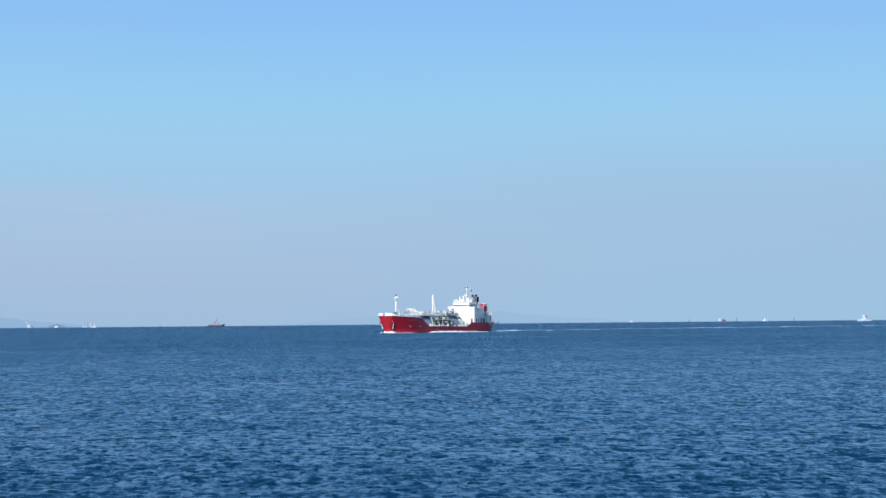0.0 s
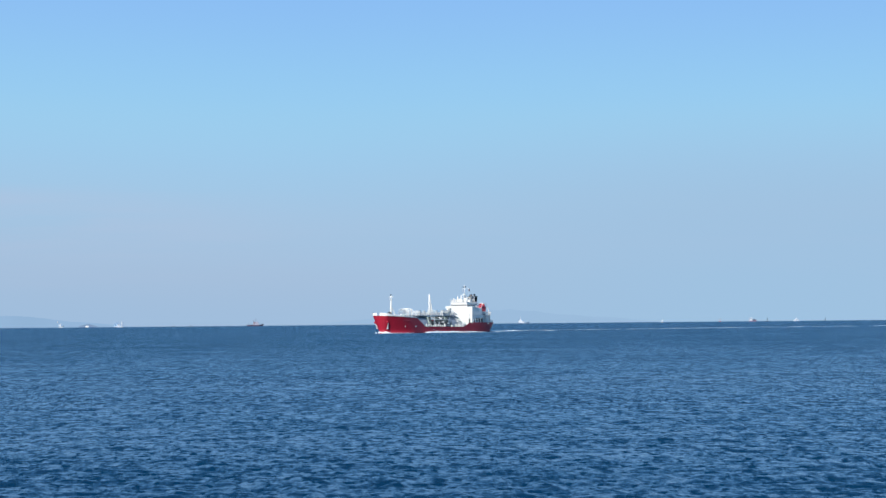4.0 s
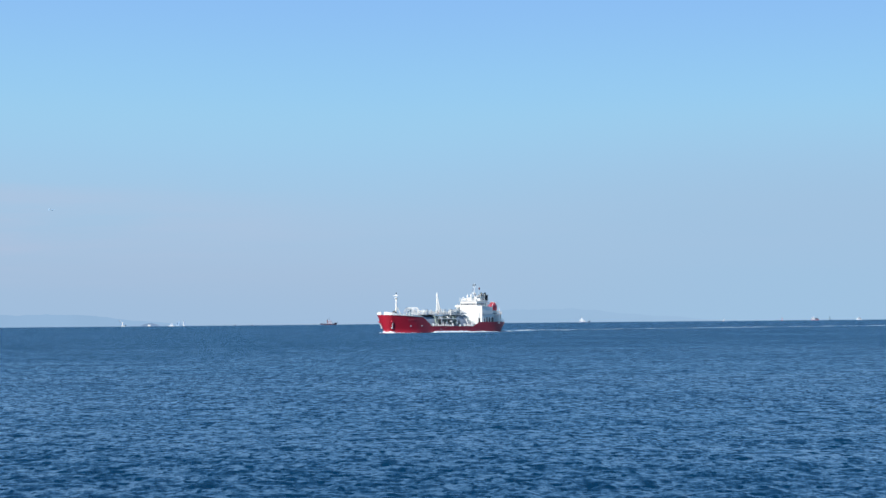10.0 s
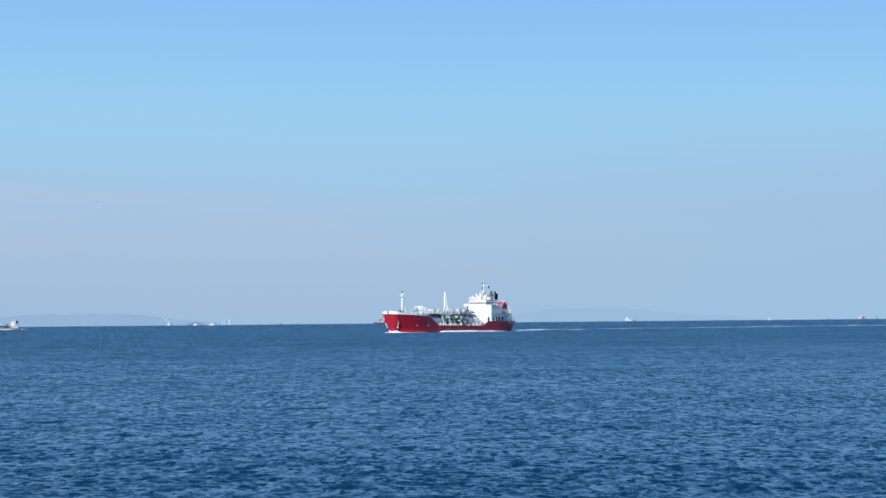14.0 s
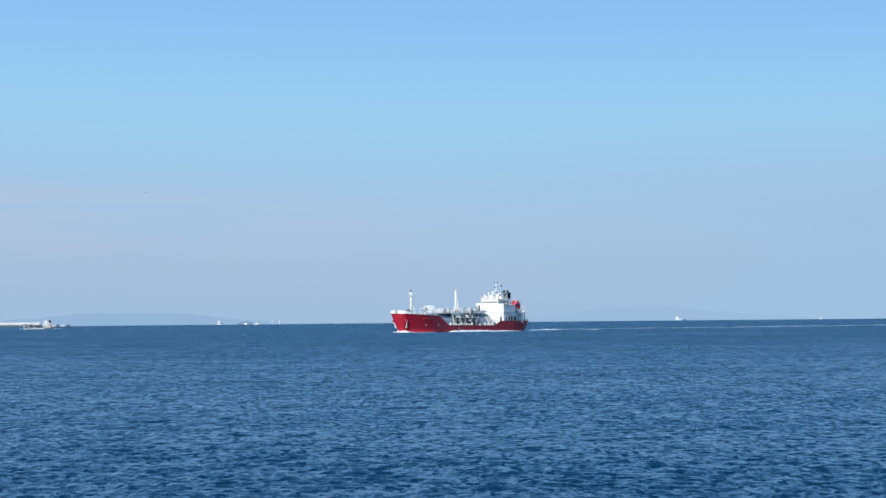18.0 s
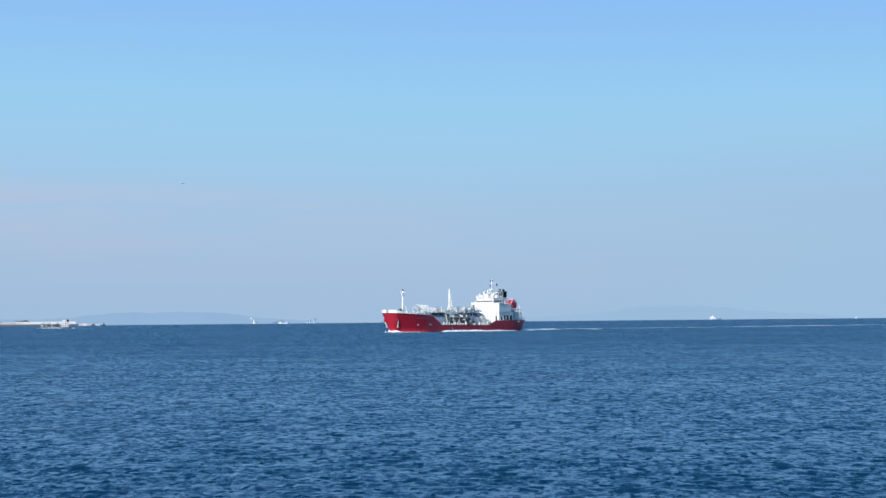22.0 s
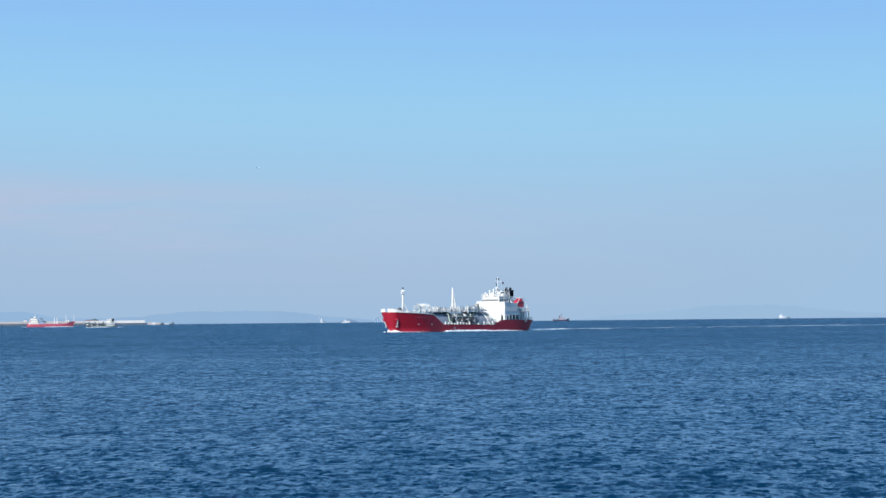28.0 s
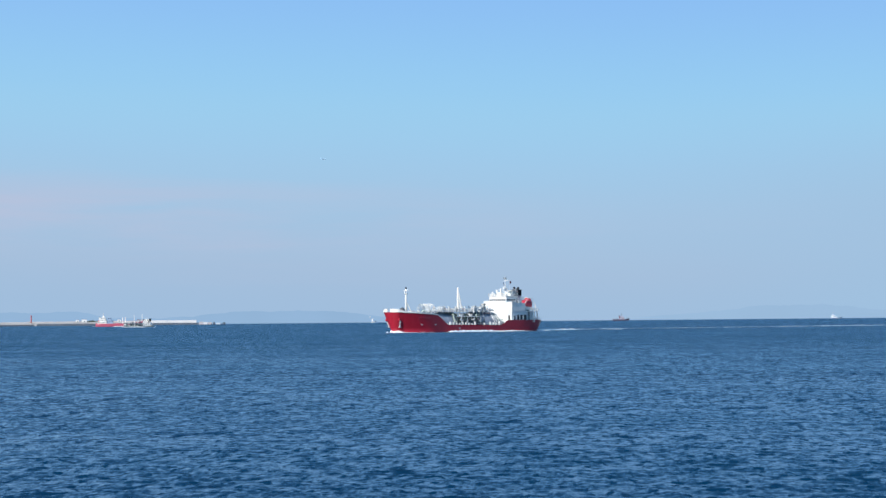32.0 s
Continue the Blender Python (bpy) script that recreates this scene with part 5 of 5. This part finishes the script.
def build_far():
    made = {}
    made["freighter"] = red_freighter()
    made["dredger"] = dredger()
    def towing_gear(root):
        part("wheelhouse_top", box(0.6, 3.2, -1.5, 1.5, 7.0, 8.0, 0.15), FARROSE, root)
        part("fire_monitor", tube(((-1.8, 0, 7.0), (-2.4, 0, 9.6)), 0.25, 6), FARRUST, root)
        part("towing_bitt", box(-6.6, -5.6, -1.2, 1.2, 2.2, 3.8, 0.1), FARDARK, root)
        for x in (-7.6, -12.6):
            part("stern_gantry", tube(((x, -2.6, 2.2), (x, -2.6, 4.0), (x, 2.6, 4.0), (x, 2.6, 2.2)), 0.18, 6), FARDARK, root)
        part("bow_fender", lathe(((-1.4, 0.2), (-1.0, 0.55), (1.0, 0.55), (1.4, 0.2)), "y", 12, (14.2, 0, 4.0)), BLACK, root)
    made["tug"] = far_ship("tug", "dull red-brown harbour tug with small pale wheelhouse", "tug", 29, 8, 2.2, 2.4, FARMUD,
                           ((-4.0, 6.0, 2.2, 4.6, 0.7, FARROSE), (-1.6, 4.4, 4.6, 7.0, 0.6, FARROSE)), ((0.4, 8.0, 13.0, 0.34, FARMUD), (10.0, 3.0, 5.6, 0.22, FARDARK), (-10.5, 2.0, 4.4, 0.25, FARDARK)), (-2.8, 4.6, 8.2, 0.9, FARRUST), towing_gear)
    made["workboat"] = far_ship("coaster", "small white coaster with raised slate bow", "ship", 20, 6, 1.6, 2.2, FARSLATE,
                                ((-8.8, 1.6, 1.5, 3.8, 0.8, FARWHITE), (-7.6, -2.4, 3.8, 5.8, 0.65, FARWHITE), (-6.4, -4.4, 5.8, 7.2, 0.4, FARWHITE)), ((-5.2, 7.2, 11.4, 0.22, PALE), (7.0, 3.2, 5.0, 0.18, PALE)), (-7.9, 3.8, 6.2, 0.5, PALE))
    made["launch"] = far_ship("launch", "small white motor launch on the horizon", "boat", 11, 4, 1.3, 1.2, FARWHITE,
                              ((-3.8, 1.8, 1.2, 3.4, 0.8, FARWHITE), (-2.6, 0.6, 3.4, 5.0, 0.7, FARWHITE)), ((-1.2, 5.0, 7.6, 0.15, FARWHITE),))
    def deck_cargo(root):
        for x in (-6.4, -4.4, -2.6):
            part("deck_container", box(x, x + 1.5, -1.6, 1.6, 1.6, 3.4 + 0.4 * (x > -5), 0.06), FARMUD, root)
        part("deck_crane", tube(((-1.0, 0, 1.8), (-1.0, 0, 5.0), (-4.6, 0, 5.6)), 0.22, 6), FARPOST, root)
    redboat = far_ship("supply_boat", "white supply boat with dull mauve hull and laden deck", "ship", 15, 5, 1.6, 1.0, FARPINK,
                       ((0.6, 6.2, 1.5, 4.2, 0.95, FARWHITE), (1.4, 5.4, 4.2, 6.4, 0.8, FARWHITE)), ((3.4, 6.4, 8.0, 0.18, FARWHITE),), None, deck_cargo)
    redboat.matrix_basis = place(-10.74, 4300, 188)
    ferry = far_ship("ferry", "small white ferry on the horizon", "ship", 12, 4.5, 1.6, 1.0, FARWHITE,
                     ((-4.0, 3.0, 1.4, 3.2, 0.9, FARWHITE), (-2.0, 1.4, 3.2, 4.8, 0.75, FARWHITE)), ((0.2, 4.8, 6.4, 0.18, FARWHITE),))
    ferry.matrix_basis = place(-11.80, 4350, 200)
    patrol = far_ship("patrol_ship", "pale grey patrol ship with white bridge tower", "ship", 20, 6.0, 1.6, 1.0, FARPALE,
                      ((-3.6, 6.2, 1.5, 3.4, 0.85, FARWHITE), (-1.8, 3.4, 3.4, 5.6, 0.8, FARWHITE), (-0.6, 2.2, 5.6, 7.6, 0.7, FARWHITE), (0.0, 1.4, 7.6, 9.2, 0.5, FARWHITE)), ((0.6, 9.2, 11.4, 0.28, FARPALE), (-6.4, 1.8, 4.4, 0.2, FARPOST), (7.6, 2.0, 4.0, 0.2, PALE)), (-2.8, 3.4, 6.4, 0.6, FARPOST))
    patrol.matrix_basis = place(-14.19, 3250, 175)
    # sailing boat
    sail = thing("sailing_boat", "small boat with a white sail", "sailing boat")
    hull_of(7, 2.2, 0.9, 0.4, FARWHITE, sail)
    part("mast", tube(((0.4, 0, 0.8), (0.4, 0, 6.2)), 0.1, 6), PALE, sail)
    part("sail", slab([(0.3, 1.2), (-3.0, 1.3), (0.2, 6.0)], -0.04, 0.04), FARWHITE, sail)
    sail.children[-1].matrix_basis = pose(0, 0, 0, 90, 0, 0)
    sail.matrix_basis = place(-8.53, 4300, 20)
    # beacons and channel posts on the horizon
    for bearing, hgt, mat, words in ((-9.945, 4.6, LAMPRED, "red channel beacon standing in the sea"), (-11.10, 6.4, FARPOST, "dark channel post standing in the sea"), (-12.50, 5.2, FARPOST, "dark channel post standing in the sea")):
        b = thing("channel_beacon", words, "beacon", "channel beacons")
        part("float", lathe(((-0.8, 0.9), (0.4, 1.5), (0.9, 1.5), (1.2, 0.6)), "z", 14), mat, b)
        part("tower", tube(((0, 0, 1.0), (0, 0, hgt - 1)), 0.7, 8, r_end=0.4), mat, b)
        part("top_mark", lathe(((hgt - 1.2, 0.2), (hgt - 1.0, 0.75), (hgt - 0.2, 0.6), (hgt, 0.1)), "z", 10), mat, b)
        b.matrix_basis = place(bearing, 4300, 0)
    # tower and rigs far out to the west
    tower = thing("offshore_tower", "white offshore light tower on a low platform", "tower")
    part("platform", box(-3, 4.2, -3, 3, -1, 2.4, 0.2), FARPALE, tower)
    part("shaft", tube(((0, 0, 2.2), (0, 0, 4), (0, 0, 6.4)), 1.4, 14, r_end=1.0), WHITE, tower)
    part("lantern", lathe(((6.3, 1.5), (6.6, 1.5), (6.8, 0.8), (7.6, 0.8), (8.2, 0.2)), "z", 14), WHITE, tower)
    g = part("gantry", tube(((-2.6, 0, 2.4), (-5.2, 0, 11.0)), 0.3, 6), FARPALE, tower)
    part("gantry_head", box(-6.6, -4.4, -1, 1, 10.6, 12.2, 0.15), WHITE, g)
    part("annex", box(4.2, 6.6, -2, 2, 1.4, 3.2, 0.1), FARPOST, tower)
    tower.matrix_basis = place(6.31, 4500, 15)
    for bearing, hgt, w, mat in ((4.985, 7.0, 2.4, FARHAZE), (4.925, 9.4, 2.2, FARHAZE), (4.82, 9.8, 1.3, FARPALE), (4.79, 9.2, 1.2, FARGREY)):
        r = thing("dolphin_tower", "hazy blue-grey tower standing on the horizon", "tower", "dolphin towers")
        part("pile_base", box(-w, w, -w, w, -1, 2.0, 0.2), mat, r)
        part("column", tube(((0, 0, 1.8), (0, 0, hgt)), w * 0.8, 10, r_end=w * 0.7), mat, r)
        part("top_house", box(-w * 0.8, w * 0.8, -w * 0.8, w * 0.8, hgt - 0.4, hgt + 1.0, 0.1), mat, r)
        r.matrix_basis = place(bearing, 4600, 0)
    for bearing, far in ((3.56, 4500), (3.14, 4500), (10.253, 4040), (10.0, 4040)):
        k = 1.0 if far > 4300 else 1.55
        s = far_ship("fishing_boat", "small dark fishing boat on the horizon", "boat", 5.0 * k, 2.0 * k, 0.8 * k, 0.6 * k, FARDARK, ((-1.8 * k, 0.1 * k, 0.8 * k, 2.2 * k, 0.75, FARGREY if k == 1.0 else FARPOST),), ((-0.6 * k, 2.2 * k, 3.4 * k, 0.1 * k, FARDARK),))
        s["group"] = "fishing boats"
        s.matrix_basis = place(bearing, far, 170)
    return made


far = build_far()


# ---- the breakwater with its light ----
def build_breakwater():
    root = thing("breakwater", "long pale concrete breakwater with a rubble foot", "breakwater", kind="structure")
    rng = random.Random(8)

    def span(b0, b1, dist, z1, name, mat, width, z0=-1.0, lean=0.0):
        n = max(1, int(abs(b1 - b0) / 0.55))
        for k in range(n):
            p0, p1 = b0 + (b1 - b0) * (k + 0.004) / n, b0 + (b1 - b0) * (k + 0.996) / n
            bm = bmesh.new()
            c = []
            for z, w in ((z0, width + lean), (z1 + rng.uniform(-0.06, 0.06), width)):
                for p, d in ((p0, dist), (p1, dist), (p1, dist + w), (p0, dist + w)):
                    q = radians(p)
                    o = -(w - width) / 2
                    c.append((-math.sin(q) * (d + o), math.cos(q) * (d + o), z))
            hexa(bm, c)
            part(name, bm, mat, root)

    span(10.66, 12.1, 4050, 7.8, "caisson", CAP, 9)
    span(12.1, 14.8, 4000, 6.0, "caisson", CONCRETE, 9)
    span(12.1, 14.8, 4004, 7.3, "parapet", ROSEWALL, 2, 5.9)
    span(14.8, 18.5, 3900, 5.6, "caisson", CONCRETE, 11)
    span(14.8, 18.5, 3907, 6.8, "parapet", CONCRETE, 2, 5.5)
    span(10.6, 18.5, 3985, 3.4, "rubble_foot", ROCK, 5, -1.0, 6)
    span(14.6, 18.5, 3780, 2.4, "apron", ROCK, 14)
    for b0, b1, top, mat in ((10.595, 10.65, 3.6, FARGREY), (10.50, 10.59, 4.8, ROSEWALL), (10.40, 10.495, 4.2, CAP), (10.285, 10.395, 3.7, ROSEWALL), (10.19, 10.22, 2.4, FARGREY), (10.075, 10.185, 2.9, FARPALE)):
        part("head_block", hex_at(b0, b1, 4050, top), mat, root)
    # buildings and scrub on it
    for b, w, hgt in ((13.40, 9, 5.8), (13.56, 5, 5.0), (12.55, 6, 5.0), (12.02, 13, 5.4)):
        h = thing("harbour_shed", "small white shed on the breakwater", "shed", "harbour sheds")
        part("shed_wall", box(-w / 2, w / 2, -2.5, 2.5, 0, hgt - 1.2), PALE if w > 10 else WHITE, h)
        bm = bmesh.new()
        v = [bm.verts.new(c) for c in ((-w / 2 - 0.3, -2.8, hgt - 1.2), (w / 2 + 0.3, -2.8, hgt - 1.2), (w / 2 + 0.3, 2.8, hgt - 1.2), (-w / 2 - 0.3, 2.8, hgt - 1.2), (-w / 2 - 0.3, 0, hgt), (w / 2 + 0.3, 0, hgt))]
        for f in ((0, 1, 5, 4), (2, 3, 4, 5), (0, 4, 3), (1, 2, 5), (3, 2, 1, 0)):
            bm.faces.new([v[k] for k in f])
        part("shed_roof", bm, FARRUST if w > 10 else FARGREY, h)
        part("shed_door", box(-0.8, 0.8, -2.56, -2.5, 0, 2.1), STEEL, h)
        h.matrix_basis = place(b, 4011, b, 4.0) if b < 12.1 else place(b, 4003, b, 6.0)
    for b, w in ((13.2, 9.0), (11.9, 7.0)):
        s = thing("scrub", "clump of dark green scrub on the breakwater", "shrub", "scrub clumps")
        bm = bmesh.new()
        for k in range(60):
            c = Vector((rng.uniform(-w, w), rng.uniform(-2, 2), rng.uniform(0.2, 2.6)))
            c.z *= 1 - (c.x / w) ** 2 * 0.7
            m = Matrix.LocRotScale(c, Euler((rng.random() * 3, rng.random() * 3, 0)), (rng.uniform(0.5, 1.2), rng.uniform(0.5, 1.0), rng.uniform(0.3, 0.8)))
            bmesh.ops.create_icosphere(bm, subdivisions=1, radius=1.0, matrix=m)
        part("foliage", bm, SCRUB, s)
        part("stem", tube(((0, 0, -0.3), (0.1, 0, 1.6)), 0.3, 6, r_end=0.15), ROCK, s)
        s.matrix_basis = place(b, 4003 if b > 12.1 else 4055, b, 6.0 if b > 12.1 else 7.8)
    # red light
    l = thing("harbour_light", "slender red harbour lighthouse on the breakwater", "lighthouse")
    part("base", lathe(((0, 2.6), (1.2, 2.6), (1.4, 1.6)), "z", 16), CONCRETE, l)
    part("tower", tube(((0, 0, 1.2), (0, 0, 6), (0, 0, 11.6)), 1.35, 16, r_end=0.95), LAMPRED, l, smooth=True)
    part("gallery", lathe(((11.4, 1.0), (11.6, 1.9), (11.8, 1.9)), "z", 16), LAMPRED, l)
    part("lantern", lathe(((11.8, 0.9), (13.4, 0.9), (13.6, 1.1), (14.4, 0.2)), "z", 14), LAMPRED, l)
    part("gallery_rail", lathe(((12.6, 1.85), (12.7, 1.85), (12.7, 1.75), (12.6, 1.75)), "z", 16), LAMPRED, l)
    l.matrix_basis = place(14.68, 3897, 0, 3.4)
    part("light_pier", hex_at(14.55, 14.85, 3890, 3.4, 9), CONCRETE, root)
    return root


def hex_at(b0, b1, dist, z1, depth=8):
    bm = bmesh.new()
    c = []
    for z in (-1.0, z1):
        for b, d in ((b0, dist), (b1, dist), (b1, dist + depth), (b0, dist + depth)):
            q = radians(b)
            c.append((-math.sin(q) * d, math.cos(q) * d, z))
    hexa(bm, c)
    return bm


build_breakwater()


# ---- hills in the haze beyond the horizon ----
def build_hills(name, b0, b1, height, material, dist, seed, label):
    bm = bmesh.new()
    prev = None
    n = int(abs(b1 - b0) / 0.06)
    for k in range(n + 1):
        b = b0 + (b1 - b0) * k / n
        q = radians(b)
        z = max(0.5, height(b) * (1 + 0.3 * noise.noise((b * 0.9, seed, 0)) + 0.12 * noise.noise((b * 3.0, seed, 3)) + 0.05 * noise.noise((b * 9.0, seed, 5))))
        ring = []
        for d, zz in ((dist - 6, -4), (dist - 6, z * 0.6), (dist, z), (dist + 6, -4)):
            ring.append(bm.verts.new((-math.sin(q) * d, math.cos(q) * d, zz)))
        if prev:
            for i in range(4):
                bm.faces.new((prev[i], prev[(i + 1) % 4], ring[(i + 1) % 4], ring[i]))
        prev = ring
    return tagged(part(name, bm, material), label, "hills", kind="structure")


def plateau(b, b0, b1, b2, b3, top):
    """A long low ridge: it rises from b0 to b1 and falls from b2 to b3."""
    u = min(1, max(0, (b - b0) / (b1 - b0)), max(0, (b3 - b) / (b3 - b2)))
    return top * (3 * u * u - 2 * u ** 3) ** 0.8


def bump(b, centre, left, right, top):
    d = (b - centre) / (left if b > centre else right)
    return top * max(0, 1 - abs(d)) ** 1.3 * (1 + 0.55 * abs(d))


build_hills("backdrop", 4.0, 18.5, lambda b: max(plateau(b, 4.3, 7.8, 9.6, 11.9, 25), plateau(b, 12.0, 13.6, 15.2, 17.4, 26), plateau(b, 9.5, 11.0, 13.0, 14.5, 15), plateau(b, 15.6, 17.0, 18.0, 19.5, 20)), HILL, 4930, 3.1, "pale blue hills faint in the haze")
build_hills("backdrop", -9.0, 0.6, lambda b: bump(b, -4.2, 4.6, 4.6, 34), HILL2, 4960, 7.7, "very faint hills tinted blue by haze on the horizon")
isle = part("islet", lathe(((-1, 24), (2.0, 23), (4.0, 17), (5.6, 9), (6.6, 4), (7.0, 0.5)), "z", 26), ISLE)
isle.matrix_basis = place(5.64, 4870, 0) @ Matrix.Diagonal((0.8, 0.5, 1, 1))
hut = thing("islet_house", "tiny white house on the islet shore", "house")
part("house_wall", box(-3.2, 3.2, -2, 2, -0.5, 2.6), WHITE, hut)
part("house_roof", box(-3.5, 3.5, -2.3, 2.3, 2.6, 3.6, taper=0.9), FARPALE, hut)
hut.matrix_basis = place(5.66, 4855, 0)
tagged(isle, "small islet tinted blue-grey by haze on the horizon", "island", kind="structure")


def build_aeroplane():
    """A small aeroplane, nose to +x."""
    root = thing("aeroplane", "small aeroplane hazed to blue-grey, climbing far off in the sky", "aeroplane")
    part("fuselage", lathe(((-4.6, 0.12), (-3.2, 0.35), (-1, 0.55), (2, 0.6), (3.6, 0.45), (4.4, 0.1)), "x", 14), FEATHER, root, smooth=True)
    for s in (1, -1):
        part("wing", slab([(1.4, 0.5 * s), (-0.6, 0.5 * s), (-1.8, 4.8 * s), (-1.1, 4.8 * s)], -0.2, 0.0), FEATHER, root)
        part("tailplane", slab([(-3.6, 0.2 * s), (-4.9, 0.2 * s), (-5.3, 2.2 * s), (-4.7, 2.2 * s)], 0.2, 0.32), FEATHER, root)
        part("engine", lathe(((-0.6, 0.25), (0.2, 0.4), (1.5, 0.4), (1.8, 0.2)), "x", 10, (0, 2.2 * s, -0.5)), FEATHER, root)
    bm = slab([(-3.4, 0.2), (-5.2, 0.2), (-5.6, 2.4), (-4.9, 2.4)], -0.1, 0.1)
    bm.transform(Matrix.Rotation(radians(90), 4, "X"))
    part("tail_fin", bm, FEATHER, root)
    return root


plane = build_aeroplane()


# ---- what moves ----
def motions():
    steps = [4.0 * k for k in range(9)]
    for ob, lift in ((ship, 0.21), (wake, 0.0)):
        walk(ob, [(t, pose(55.843 - 3.3657 * t, 865.056 - 4.2486 * t, lift, 0, 0, HEADING)) for t in steps])
    walk(sea, [(t, pose(0.55 * t - 8.8, -0.25 * t, 0)) for t in steps])
    # far shipping: distance, heading, and bearings at times
    for name, dist, heading, rows in (
            ("tug", 4000, -4, ((0, 1.753), (6, 1.439), (13, 1.096), (20, 0.765), (28, 0.375), (32, 0.156))),
            ("workboat", 4000, -8, ((0, -5.10), (16, -5.10), (32, -5.10))),
            ("launch", 4200, 184, ((0, 4.76), (9, 5.09), (20, 5.464), (28, 5.758), (32, 5.90))),
            ("freighter", 2530, 8, ((0, 15.73), (16, 14.13), (28, 12.934), (32, 12.54))),
            ("dredger", 2050, 186, ((0, 8.75), (13, 10.165), (20, 10.94), (25, 11.45), (32, 12.083)))):
        walk(far[name], [(t, place(bearing, dist, heading)) for t, bearing in rows])
    walk(plane, [(t, place(bearing, 4300, heading, EYE[2] + 4300 * math.tan(radians(rise)))) for t, bearing, rise, heading in (
        (0, 8.15, 2.31, 20), (9, 8.01, 2.775, 20), (14, 8.06, 3.03, 18), (19, 8.085, 3.295, 15), (24, 7.99, 3.555, 10), (28, 7.855, 3.81, 5), (32, 7.50, 4.02, 0))])


HEADING = 231.613
motions()
